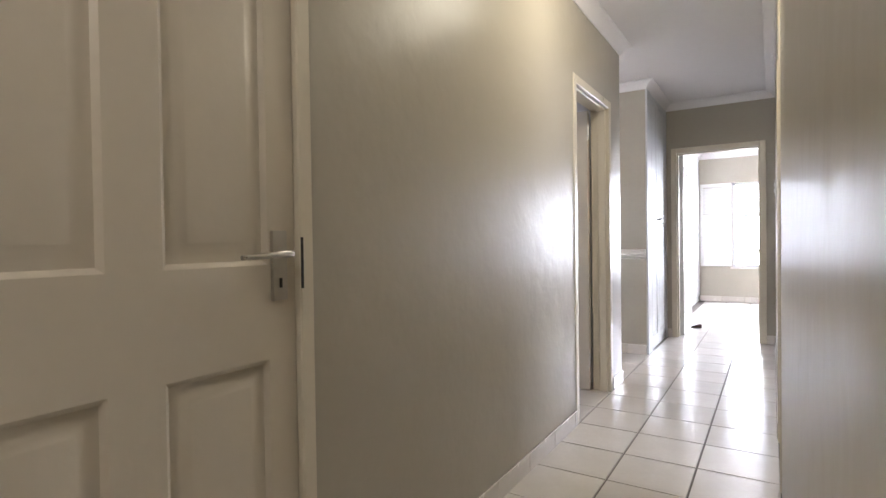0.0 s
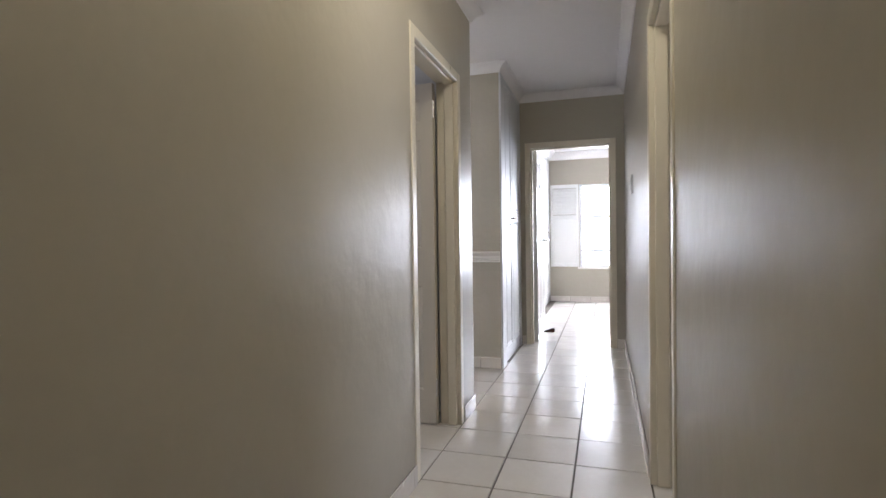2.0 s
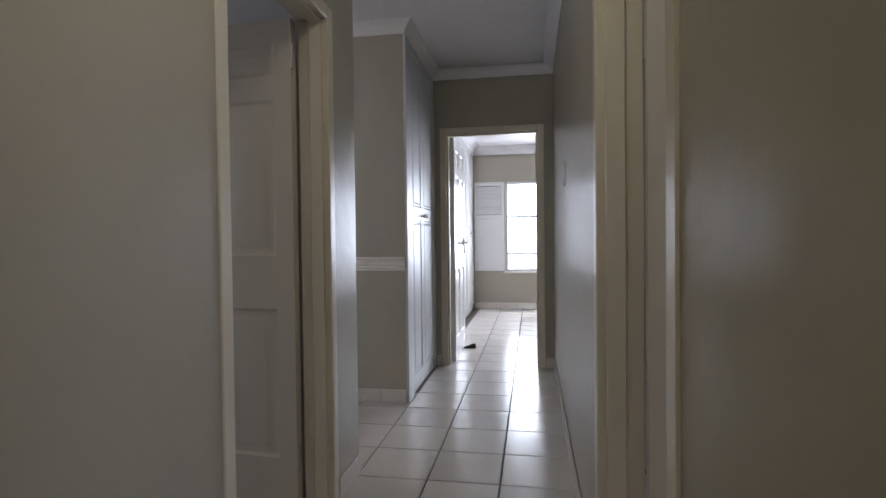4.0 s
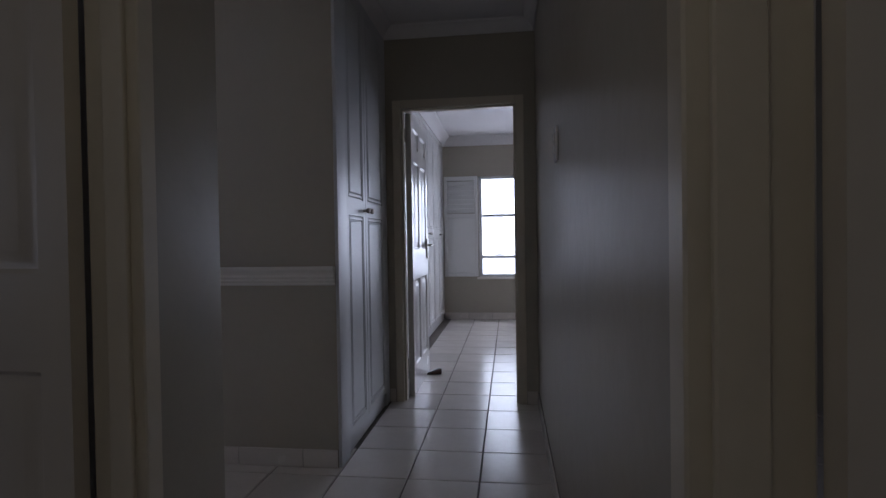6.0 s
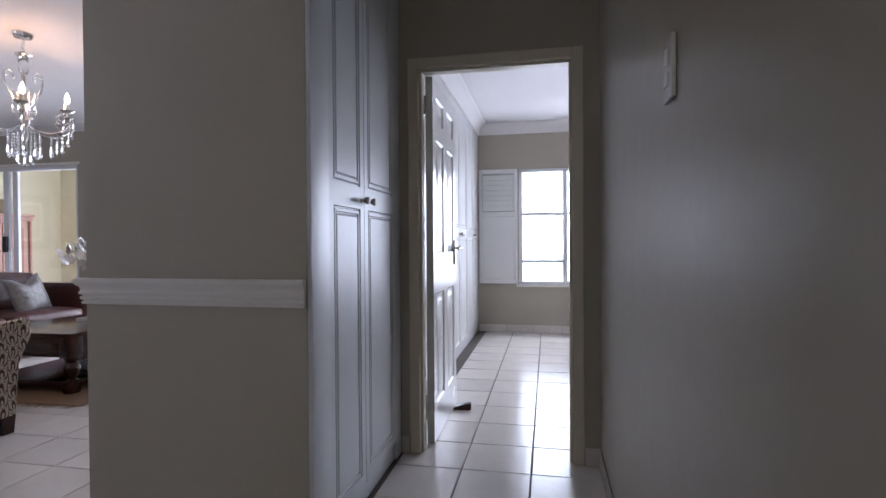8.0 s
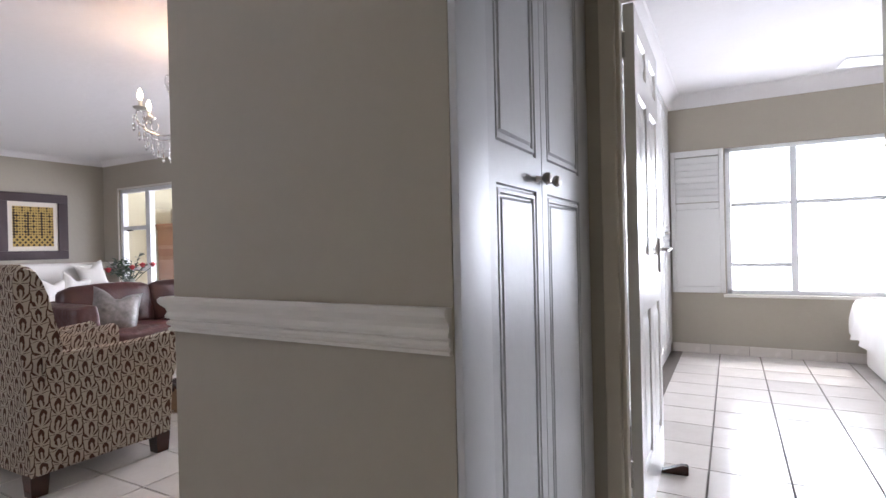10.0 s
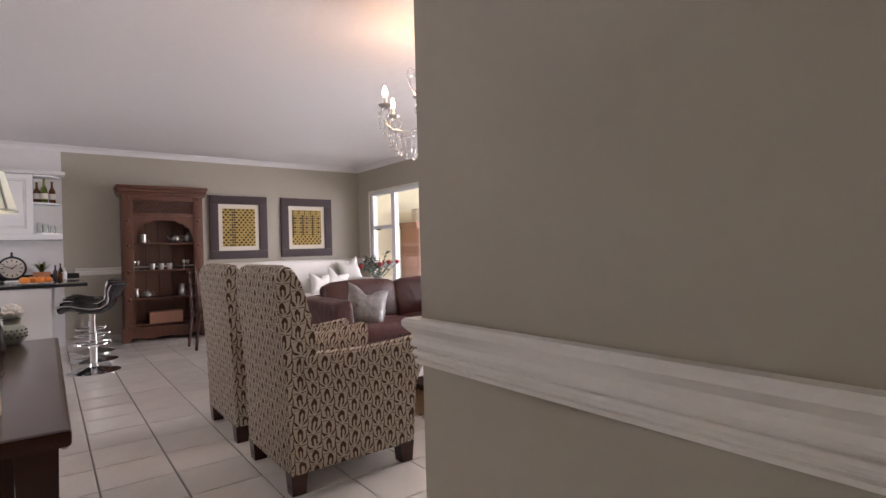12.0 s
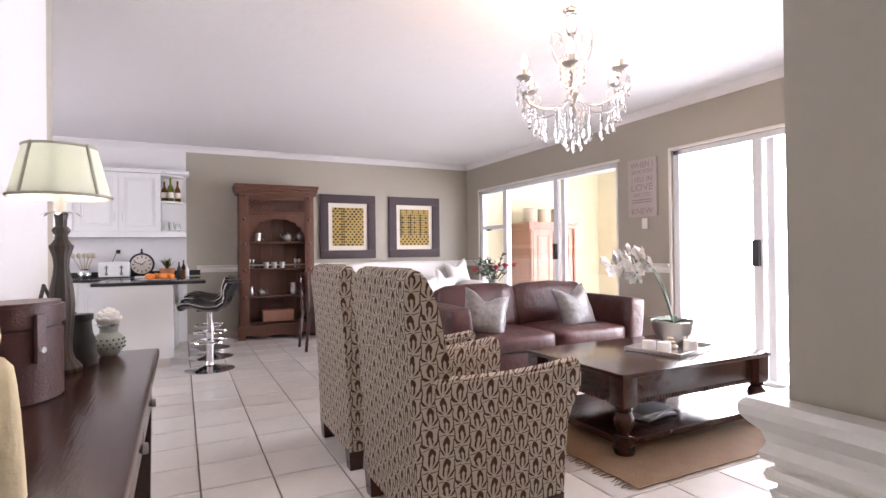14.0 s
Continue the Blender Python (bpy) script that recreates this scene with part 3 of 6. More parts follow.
def cupboard_door(parent, u0, u1, zs, x, out, material, knob_at=None, handle=False, name="door", thick=0.018, inset=0.045):
    bm = bmesh.new()
    for z0, z1 in zip(zs, zs[1:]):
        panel_front(bm, u0, u1, z0, z1, x, out, inset)
    a, b = sorted((x - out * 0.0105, x - out * thick))
    bm = box(a, b, u0, u1, zs[0], zs[-1], bm=bm)
    for p, q in (((u0, zs[0]), (u1, zs[0])), ((u1, zs[0]), (u1, zs[-1])), ((u1, zs[-1]), (u0, zs[-1])), ((u0, zs[-1]), (u0, zs[0]))):
        bm.faces.new([bm.verts.new(c) for c in ((x, p[0], p[1]), (x, q[0], q[1]), (x - out * 0.011, q[0], q[1]), (x - out * 0.011, p[0], p[1]))])
    d = part(name, bm, material, parent, "", 25)
    if knob_at:
        prof = [(0.009, 0), (0.007, 0.006), (0.006, 0.016), (0.013, 0.022), (0.0165, 0.03), (0.013, 0.038), (0.004, 0.041)]
        part("knob", lathe(prof, 14, m=pose(x, knob_at[0], knob_at[1], 0, 90 * out, 0)), M_STEEL, d, "small steel knob")
    if handle:
        part("pull", tube([(x, handle[0], handle[1] - 0.05), (x + out * 0.025, handle[0], handle[1] - 0.04), (x + out * 0.025, handle[0], handle[1] + 0.04), (x, handle[0], handle[1] + 0.05)], 0.005, 8), M_STEEL, d)
    return d


cc = thing("hall_cupboard", (0, 0, 0), "tall built-in grey-white cupboard with two panelled doors", "cupboard")
part("side_post", box(-0.9045, -0.888, 5.9315, 6.075, 0.0, 2.485, 0.003), M_CUP, cc)
part("side_post", box(-0.95, -0.893, 6.90, 6.998, 0.0, 2.485, 0.003), M_CUP, cc)
part("plinth", box(-0.95, -0.905, 6.078, 6.897, 0.0, 0.085, 0.002), M_CUP, cc)
part("carcass", box(-1.5, -0.925, 6.04, 6.995, 0.09, 2.48), M_CUP, cc)
cupboard_door(cc, 6.079, 6.446, (0.09, 1.295, 2.48), -0.892, 1, M_CUP, (6.405, 1.285))
cupboard_door(cc, 6.450, 6.897, (0.09, 1.295, 2.48), -0.892, 1, M_CUP, (6.49, 1.285))

wa = thing("bedroom_wardrobe", (0, 0, 0), "long white built-in wardrobe with tall panelled doors", "wardrobe")
part("carcass", box(-1.55, -0.995, 7.13, 10.80, 0.0, 2.44), M_WHITE, wa)
part("plinth", box(-1.0, -0.985, 7.13, 10.80, 0.0, 0.08), M_WHITE, wa)
for i in range(8):
    y0 = 7.14 + i * 0.457
    cupboard_door(wa, y0, y0 + 0.452, (0.085, 1.2, 2.44), -0.972, 1, M_WHITE, (y0 + (0.41 if i % 2 == 0 else 0.045), 1.19))

# ---- windows ----


def bars(name, pieces, material=None):
    bm = None
    for p in pieces:
        bm = box(*p, 0.004, 1, bm)
    return structure(name, bm, material or M_ALU)


def pane(name, x0, x1, y, z0, z1, parent):
    ob = part(name, box(x0, x1, y - 0.002, y + 0.002, z0, z1), M_CLEAR, parent)
    ob.visible_shadow = False
    return ob


W0, W1, WZ0, WZ1 = -0.475, 1.75, 0.59, 2.0
wp = [(W0, W0 + 0.045, 10.83, 10.9, WZ0, WZ1), (W1 - 0.045, W1, 10.83, 10.9, WZ0, WZ1), (W0, W1, 10.83, 10.9, WZ0, WZ0 + 0.04), (W0, W1, 10.83, 10.9, WZ1 - 0.04, WZ1)]
for x in (0.08, 1.18):
    wp.append((x - 0.028, x + 0.028, 10.832, 10.898, WZ0 + 0.041, WZ1 - 0.041))
for z in (0.87, 1.45):
    wp.append((W0 + 0.046, 0.051, 10.834, 10.896, z - 0.02, z + 0.02))
    wp.append((1.209, W1 - 0.046, 10.834, 10.896, z - 0.02, z + 0.02))
wp.append((0.109, 1.151, 10.834, 10.896, 1.43, 1.47))
w1 = bars("window_1", wp)
for a, b in ((W0 + 0.046, 0.05), (0.11, 1.15), (1.21, W1 - 0.046)):
    pane("pane", a, b, 10.87, WZ0 + 0.042, WZ1 - 0.042, w1)
for z in (0.905, 1.415):
    part("catch", box(-0.24, -0.14, 10.80, 10.832, z - 0.008, z + 0.008, 0.004), M_STEEL, w1, "grey window catch")
part("window_sill", box(W0 - 0.03, W1 + 0.03, 10.775, 10.84, WZ0 - 0.03, WZ0 - 0.002, 0.006), M_TRIM, w1)

sh = thing("window_shutter", (-0.722, 10.785, 0.6), "white slatted shutter folded open against the bedroom wall", "shutter")
part("frame", box(-0.235, -0.195, -0.016, 0.016, 0, 1.4, 0.003, 1, box(0.195, 0.235, -0.016, 0.016, 0, 1.4, 0.003, 1)), M_WHITE, sh)
for z0, z1 in ((0.0, 0.06), (0.82, 0.88), (1.34, 1.4)):
    part("rail", box(-0.194, 0.194, -0.015, 0.015, z0, z1, 0.003, 1), M_WHITE, sh)
part("panel", box(-0.194, 0.194, -0.006, 0.006, 0.061, 0.819), M_WHITE, sh)
sl = box(-0.193, 0.193, -0.004, 0.004, -0.034, 0.034, 0.002, 1)
sl.transform(pose(0, 0, 0, 25))
slat0 = part("slat", sl, M_WHITE, sh)
slat0.location = (0, 0, 0.92)
for i in range(1, 7):
    s = slat0.copy()
    scene.collection.objects.link(s)
    s.location = (0, 0, 0.92 + i * 0.063)

bars("window_4", [(2.94, 3.0, 3.0, 3.05, 0.9, 2.1), (2.94, 3.0, 4.35, 4.4, 0.9, 2.1), (2.94, 3.0, 3.051, 4.349, 0.9, 0.95), (2.94, 3.0, 3.051, 4.349, 2.05, 2.1), (2.945, 2.995, 3.675, 3.725, 0.951, 2.049)])

# living room sliding windows and doors
w2p = [(S1[0], S1[0] + 0.06, YW + 0.02, YW + 0.11, 0, 2.09), (S1[1] - 0.05, S1[1], YW + 0.02, YW + 0.11, 0, 2.09), (S1[0], S1[1], YW + 0.02, YW + 0.11, 2.04, 2.09), (S1[0], S1[1], YW + 0.02, YW + 0.11, 0, 0.04),
       (-8.06, -7.96, YW + 0.022, YW + 0.108, 0.041, 2.039), (S1[0] + 0.061, -8.061, YW + 0.024, YW + 0.106, 1.47, 1.53), (S1[0] + 0.061, -8.061, YW + 0.024, YW + 0.106, 0.85, 0.91),
       (-6.87, -6.79, YW + 0.024, YW + 0.064, 0.041, 2.039), (-6.78, -6.70, YW + 0.066, YW + 0.106, 0.041, 2.039)]
w2 = bars("window_2", w2p)
for a, b, y in ((S1[0] + 0.062, -8.062, 0.06), (-7.958, -6.83, 0.045), (-6.74, S1[1] - 0.052, 0.085)):
    pane("pane", a, b, YW + y, 0.045, 2.035, w2)
part("lock", box(-6.86, -6.80, YW - 0.01, YW + 0.023, 1.02, 1.22, 0.006), M_BLACK, w2, "black sliding door lock")
part("catch", box(-8.5, -8.38, YW - 0.005, YW + 0.023, 1.455, 1.475, 0.004), M_BLACK, w2)
w3p = [(S2[0], S2[0] + 0.07, YW + 0.02, YW + 0.11, 0, 2.09), (S2[1] - 0.05, S2[1], YW + 0.02, YW + 0.11, 0, 2.09), (S2[0], S2[1], YW + 0.02, YW + 0.11, 2.04, 2.09), (S2[0], S2[1], YW + 0.02, YW + 0.11, 0, 0.03),
       (-4.24, -4.16, YW + 0.024, YW + 0.064, 0.031, 2.039), (-4.15, -4.08, YW + 0.066, YW + 0.106, 0.031, 2.039)]
w3 = bars("window_3", w3p)
for a, b, y in ((S2[0] + 0.072, -4.241, 0.045), (-4.079, S2[1] - 0.052, 0.085)):
    pane("pane", a, b, YW + y, 0.035, 2.035, w3)
part("lock", box(-4.23, -4.17, YW - 0.012, YW + 0.023, 0.98, 1.2, 0.008), M_BLACK, w3, "black sliding door handle")
bars("window_trim", [(S1[0] - 0.03, S1[1] + 0.03, YW - 0.012, YW + 0.004, 2.091, 2.12), (S2[0] - 0.03, S2[1] + 0.03, YW - 0.012, YW + 0.004, 2.091, 2.12), (S1[0] - 0.03, S1[0] - 0.001, YW - 0.012, YW + 0.004, 0, 2.09), (S2[0] - 0.03, S2[0] - 0.001, YW - 0.012, YW + 0.004, 0, 2.09)], M_TRIM)

# sunroom behind the sliding windows
structure("sunroom_wall_west", box(-9.12, -9.0, YW + 0.141, 12.5, 0, H), M_YELLOW)
structure("sunroom_wall_north", wall_x(None, 12.5, 12.62, -9.12, -2.6, [(-7.6, -2.9, 0.3, 2.2)]), M_YELLOW)
structure("sunroom_wall_east", box(-2.7, -2.58, YW + 0.141, 12.5, 0, H), M_YELLOW)
structure("sunroom_ceiling", box(-9.12, -2.58, 9.861, 12.62, H + 0.002, H + 0.1), M_CEIL)
structure("ground", box(-400, 400, -400, 400, -0.5, -0.21), M_GROUT, "grey paved ground")
structure("sunroom_floor", box(-9.12, -2.58, 9.862, 12.62, -0.2, -0.004), M_TILES)
structure("backdrop", box(-60, 60, 60, 60.2, -0.2, 40), M_SKYCARD, "bright hazy sky")


# ---- bedroom bed and ceiling fan ----
bd = thing("bed", (0, 0, 0), "bed with white valance and puffy white duvet", "bed")
part("base", box(0.54, 2.48, 9.12, 10.58, 0.03, 0.32, 0.03, 2), M_LINEN, bd)
part("mattress", box(0.52, 2.5, 9.10, 10.60, 0.321, 0.50, 0.04, 3), M_LINEN, bd)
dv = box(0.44, 2.2, 9.02, 10.66, 0.27, 0.58, 0.0, 1)
bmesh.ops.subdivide_edges(dv, edges=dv.edges[:], cuts=14, use_grid_fill=True)
dr = random.Random(3)
for v in dv.verts:
    low = (0.58 - v.co.z) / 0.31
    v.co.x += 0.025 * math.sin(v.co.y * 19 + v.co.z * 5) * low + (0.05 * (1 - low) ** 2 if v.co.x < 0.5 else 0)
    v.co.y += 0.025 * math.sin(v.co.x * 17) * low
    v.co.z += 0.014 * math.sin(v.co.x * 9 + v.co.y * 6) + dr.uniform(-0.004, 0.004) if low < 0.1 else 0.012 * math.sin(v.co.y * 13)
part("duvet", dv, M_LINEN, bd, "white cotton duvet", 70)
cf = thing("ceiling_fan", (0.74, 9.16, 0), "white ceiling fan with four thin blades", "ceiling fan")
part("canopy", lathe([(0.07, H - 0.001), (0.07, H - 0.02), (0.03, H - 0.06), (0.014, H - 0.065)][::-1], 20), M_WHITE, cf)
part("rod", lathe([(0.012, 2.22), (0.012, H - 0.06)], 12), M_WHITE, cf)
part("motor", lathe([(0.02, 2.10), (0.09, 2.12), (0.11, 2.15), (0.11, 2.18), (0.08, 2.21), (0.014, 2.225)], 24), M_WHITE, cf)
for k in range(4):
    bl = box(0.1, 0.6, -0.06, 0.06, -0.004, 0.004, 0.003, 1)
    bl.transform(pose(0, 0, 2.162, 0, 0, 197 + 90 * k) @ pose(0, 0, 0, 9))
    part("blade", bl, M_WHITE, cf)

# ---- hall: lamps, switch, door wedge ----


def dome_light(place):
    d = thing("ceiling_light", place, "unseen round frosted glass ceiling light, lit", "lamp", "hall ceiling lights")
    part("base_ring", lathe([(0.15, -0.03), (0.155, -0.02), (0.155, 0.0)], 28), M_TRIM, d)
    g = part("diffuser", lathe([(0.02, -0.10), (0.08, -0.09), (0.125, -0.065), (0.145, -0.032)], 28), glow("frosted_lit_glass", (1, 0.90, 0.68), 3), d)
    g.visible_shadow = False


dome_light((-0.30, 3.2, H - 0.001))
# made-up second fixture, out of view, to go with the added entrance light
dome_light((-0.30, 0.0, H - 0.001))

sw = thing("light_switch", (XR - 0.001, 5.5, 1.465), "white double light switch on the hall wall", "switch")
part("plate", box(-0.010, 0, -0.038, 0.038, -0.065, 0.065, 0.004), M_WHITE, sw)
for z in (-0.022, 0.024):
    part("rocker", box(-0.016, -0.0105, -0.012, 0.012, z - 0.016, z + 0.016, 0.003), M_WHITE, sw)

wd = thing("door_wedge", (-0.69, 7.75, 0.001), "dark brown wedge doorstop on the tiles", "doorstop")
part("wedge", prism([(-0.06, 0), (0.07, 0), (0.07, 0.008), (-0.03, 0.045), (-0.06, 0.045)], -0.02, 0.02, "y", 0.004), M_MAHOG, wd)
rot(wd, 186)

# ---- living room: patterned armchairs ----


def armchair(place, rz):
    c = thing("armchair", place, "high-backed armchair in beige fabric with brown leaf pattern", "armchair", "patterned armchairs")
    w = 0.32
    # leaning back with a rolled top
    b = bmesh.new()
    n, mz = 12, 14
    prof = [(-0.335, 0.10), (-0.345, 0.45), (-0.365, 0.75), (-0.385, 0.95), (-0.385, 1.02), (-0.37, 1.055), (-0.335, 1.07), (-0.295, 1.055), (-0.27, 1.01), (-0.245, 0.92), (-0.195, 0.70), (-0.165, 0.45), (-0.16, 0.10)]
    rows = []
    for i in range(n + 1):
        u = -1 + 2 * i / n
        edge = 1 - 0.035 * max(0, abs(u) - 0.75) / 0.25
        rows.append([b.verts.new((u * w * (1 if z < 0.9 else 1 - 0.02 * (z - 0.9) / 0.17), -0.265 + (y + 0.265) * (edge if abs(u) > 0.75 else 1), z - (0.02 if abs(u) == 1 and z > 1.0 else 0))) for y, z in prof])
    for p, q in zip(rows, rows[1:]):
        for i in range(len(prof)):
            k = (i + 1) % len(prof)
            b.faces.new((p[i], p[k], q[k], q[i]))
    b.faces.new(rows[0])
    b.faces.new(rows[-1][::-1])
    bmesh.ops.bevel(b, geom=[e for e in b.edges if e.calc_face_angle(0) > 1.0], offset=0.018, segments=3, affect="EDGES")
    part("backrest", b, M_FABRIC, c, "", 60)
    part("seat_base", soft_box(-0.25, 0.25, -0.20, 0.33, 0.095, 0.34, 0.02, 0.004), M_FABRIC, c, "", 70)
    part("seat_cushion", soft_box(-0.235, 0.235, -0.17, 0.345, 0.335, 0.46, 0.045, 0.02), M_FABRIC, c, "", 80)
    for s in (-1, 1):
        # arms sweep outwards and forwards at the top
        b = bmesh.new()
        prof = [(0.0, 0.095), (0.075, 0.095), (0.078, 0.40), (0.092, 0.54), (0.11, 0.605), (0.10, 0.652), (0.06, 0.660), (0.02, 0.645), (0.0, 0.57)]
        rows = []
        for i in range(9):
            v = i / 8
            y = -0.28 + v * 0.63
            up = -0.012 * math.sin(math.pi * v) + 0.018 * v ** 3
            lean = 0.05 * v ** 2
            rows.append([b.verts.new((s * (0.245 + u * (0.9 + 0.25 * v * (z > 0.45))), y + (lean if z > 0.5 else lean * (z - 0.13) / 0.6), z + (up if z > 0.5 else 0))) for u, z in prof])
        for p, q in zip(rows, rows[1:]):
            for i in range(len(prof)):
                k = (i + 1) % len(prof)
                b.faces.new((p[i], p[k], q[k], q[i]))
        b.faces.new(rows[0])
        b.faces.new(rows[-1][::-1])
        bmesh.ops.recalc_face_normals(b, faces=b.faces[:])
        bmesh.ops.bevel(b, geom=[e for e in b.edges if e.calc_face_angle(0) > 1.1], offset=0.01, segments=2, affect="EDGES")
        part("armrest", b, M_FABRIC, c, "", 60)
        for y in (-0.295, 0.30):
            leg = bmesh.new()
            t = 0.033
            quads(leg, [(s * 0.275 - t, y - t, 0), (s * 0.275 + t, y - t, 0), (s * 0.275 + t, y + t, 0), (s * 0.275 - t, y + t, 0),
                        (s * 0.275 - 0.04, y - 0.04, 0.105), (s * 0.275 + 0.04, y - 0.04, 0.105), (s * 0.275 + 0.04, y + 0.04, 0.105), (s * 0.275 - 0.04, y + 0.04, 0.105)],
                  [(0, 3, 2, 1), (4, 5, 6, 7), (0, 1, 5, 4), (1, 2, 6, 5), (2, 3, 7, 6), (3, 0, 4, 7)])
            part("leg", leg, M_MAHOG, c, "dark brown wooden block foot")
    return rot(c, rz)


ch = armchair((-3.545, 6.535, 0), 0)
copy_thing(ch, pose(-4.425, 6.535, 0))

# ---- leather sofa ----
so = thing("leather_sofa", (-5.45, 8.29, 0), "two-seat oxblood leather sofa with two loose back cushions", "sofa")
part("base", soft_box(-0.42, 0.40, -0.86, 0.86, 0.07, 0.30, 0.03, 0.005), M_LEATHER, so)
for s in (-1, 1):
    part("seat_cushion", soft_box(-0.22, 0.44, s * 0.43 - 0.425, s * 0.43 + 0.425, 0.29, 0.445, 0.05, 0.018, 9), M_LEATHER, so, "", 80)
    bc = soft_box(-0.10, 0.11, -0.425, 0.425, -0.21, 0.21, 0.06, 0.022, 9)
    for v in bc.verts:
        v.co += Vector((1, 0, 0.4)) * 0.016 * noise.noise(v.co * 7 + Vector((s * 5, 0, 0)))
    bc.transform(pose(-0.25, s * 0.43, 0.60, 0, -14, 0))
    part("back_cushion", bc, M_LEATHER, so, "", 80)
    arm = soft_box(-0.45, 0.45, -0.10, 0.10, -0.31, 0.31, 0.03, 0.008, 9)
    arm.transform(pose(0.0, s * 0.965, 0.375, s * -7, 0, 0))
    part("armrest", arm, M_LEATHER, so, "", 80)
    for x in (-0.34, 0.34):
        part("foot", lathe([(0.022, 0), (0.03, 0.075)], 12, (x, s * 0.8, 0)), M_MAHOG, so)
part("back_frame", soft_box(-0.50, -0.33, -0.88, 0.88, 0.08, 0.70, 0.05, 0.01, 6), M_LEATHER, so, "", 80)


def scatter_cushion(place, turn, size, material, label, group="", chop=0.38):
    """A plump cushion with pinched corners."""
    b = bmesh.new()
    bmesh.ops.create_cube(b, size=2)
    bmesh.ops.subdivide_edges(b, edges=b.edges[:], cuts=8, use_grid_fill=True)
    for v in b.verts:
        x, y, z = v.co
        pin = 1 - 0.10 * (1 - x * x) - 0.0
        piz = 1 - 0.10 * (1 - z * z)
        th = max(0.0, (1 - abs(x) ** 3.0) * (1 - abs(z) ** 3.0))
        v.co = Vector((x * size * piz, y * (0.008 + 0.075 * math.sqrt(th)), z * size * pin))
        if z > 0:
            v.co.z -= chop * size * math.exp(-(x / 0.38) ** 2) * z
        v.co += Vector(noise.noise_vector(v.co * 9)) * 0.010
    c = thing("cushion", place, label, "cushion", group)
    part("cover", b, material, c, "", 80)
    c.rotation_euler = [radians(a) for a in turn]
    return c


so.scale = (1, 0.935, 1)
scatter_cushion((-5.26, 7.72, 0.60), (-22, 14, 72), 0.20, M_CUSHION, "silver-grey damask cushion propped on its corner against leather", "sofa cushions")
scatter_cushion((-5.30, 8.72, 0.60), (-20, -6, 97), 0.205, M_CUSHION, "silver-grey damask cushion leaning on the leather sofa back", "sofa cushions")

# ---- coffee table ----
ct = thing("coffee_table", (-3.99, 8.19, 0.010), "large dark mahogany coffee table with turned legs and lower shelf", "table")
TXH, TYH, TZ = 0.44, 0.645, 0.447
TURNED = [(0.044, 0.0), (0.05, 0.02), (0.05, 0.04), (0.04, 0.046), (0.04, 0.085), (0.047, 0.092), (0.047, 0.10), (0.03, 0.108), (0.026, 0.12), (0.036, 0.15), (0.046, 0.185), (0.048, 0.215), (0.040, 0.245), (0.028, 0.262), (0.034, 0.272), (0.04, 0.28), (0.034, 0.29), (0.04, 0.30)]
part("tabletop", box(-TXH, TXH, -TYH, TYH, TZ - 0.028, TZ, 0.008), M_MAHOG, ct)
part("shelf", box(-TXH + 0.03, TXH - 0.03, -TYH + 0.03, TYH - 0.03, 0.045, 0.085, 0.006), M_MAHOG, ct)
for sx in (-1, 1):
    for sy in (-1, 1):
        x, y = sx * (TXH - 0.06), sy * (TYH - 0.06)
        leg = box(x - 0.052, x + 0.052, y - 0.052, y + 0.052, 0.26, TZ - 0.029, 0.004)
        leg = lathe([(r * 1.2, z * 0.868) for r, z in TURNED], 20, (x, y, 0), leg)
        part("leg", leg, M_MAHOG, ct)
    part("apron", box(sx * (TXH - 0.06) - 0.012, sx * (TXH - 0.06) + 0.012, -TYH + 0.112, TYH - 0.112, 0.285, TZ - 0.029, 0.003), M_MAHOG, ct)
    part("apron", box(-TXH + 0.112, TXH - 0.112, sx * (TYH - 0.06) - 0.012, sx * (TYH - 0.06) + 0.012, 0.285, TZ - 0.029, 0.003), M_MAHOG, ct)
    bead = None
    for i in range(41):
        y = -0.504 + i * 0.0252
        bead = box(sx * (TXH - 0.06) - 0.014, sx * (TXH - 0.06) + 0.014, y - 0.009, y + 0.009, 0.258, 0.288, 0.007, 2, bead)
    tagged(part("carved_edging", bead, M_MAHOG, ct, "row of carved knobs under the apron"), kind="stuff")
    bead = None
    for i in range(26):
        x = -0.315 + i * 0.0252
        bead = box(x - 0.009, x + 0.009, sx * (TYH - 0.06) - 0.014, sx * (TYH - 0.06) + 0.014, 0.258, 0.288, 0.007, 2, bead)
    tagged(part("carved_edging", bead, M_MAHOG, ct), kind="stuff")

# woven mat with frayed ends
rg = thing("jute_rug", (-3.90, 8.22, 0), "brown woven jute rug with a frayed fringe on the tiles", "rug")
b = bmesh.new()
N = 44
rows = []
for i in range(N + 1):
    u = -1 + 2 * i / N
    row = []
    for j in range(N + 1):
        v = -1 + 2 * j / N
        x, y = u * 0.64, v * 0.88
        x += 0.012 * noise.noise((v * 3, 4, 0)) * abs(u)
        y += 0.02 * noise.noise((u * 3, 9, 0)) * abs(v)
        row.append(b.verts.new((x, y, 0.005 + 0.002 * abs(noise.noise((x * 40, y * 40, 0))))))
    rows.append(row)
for p, q in zip(rows, rows[1:]):
    for i in range(N):
        b.faces.new((p[i], q[i], q[i + 1], p[i + 1]))
res = bmesh.ops.extrude_face_region(b, geom=b.faces[:])
for v in [g for g in res["geom"] if isinstance(g, bmesh.types.BMVert)]:
    v.co.z += 0.004
part("weave", b, M_JUTE, rg)
fr = None
rg_r = random.Random(8)
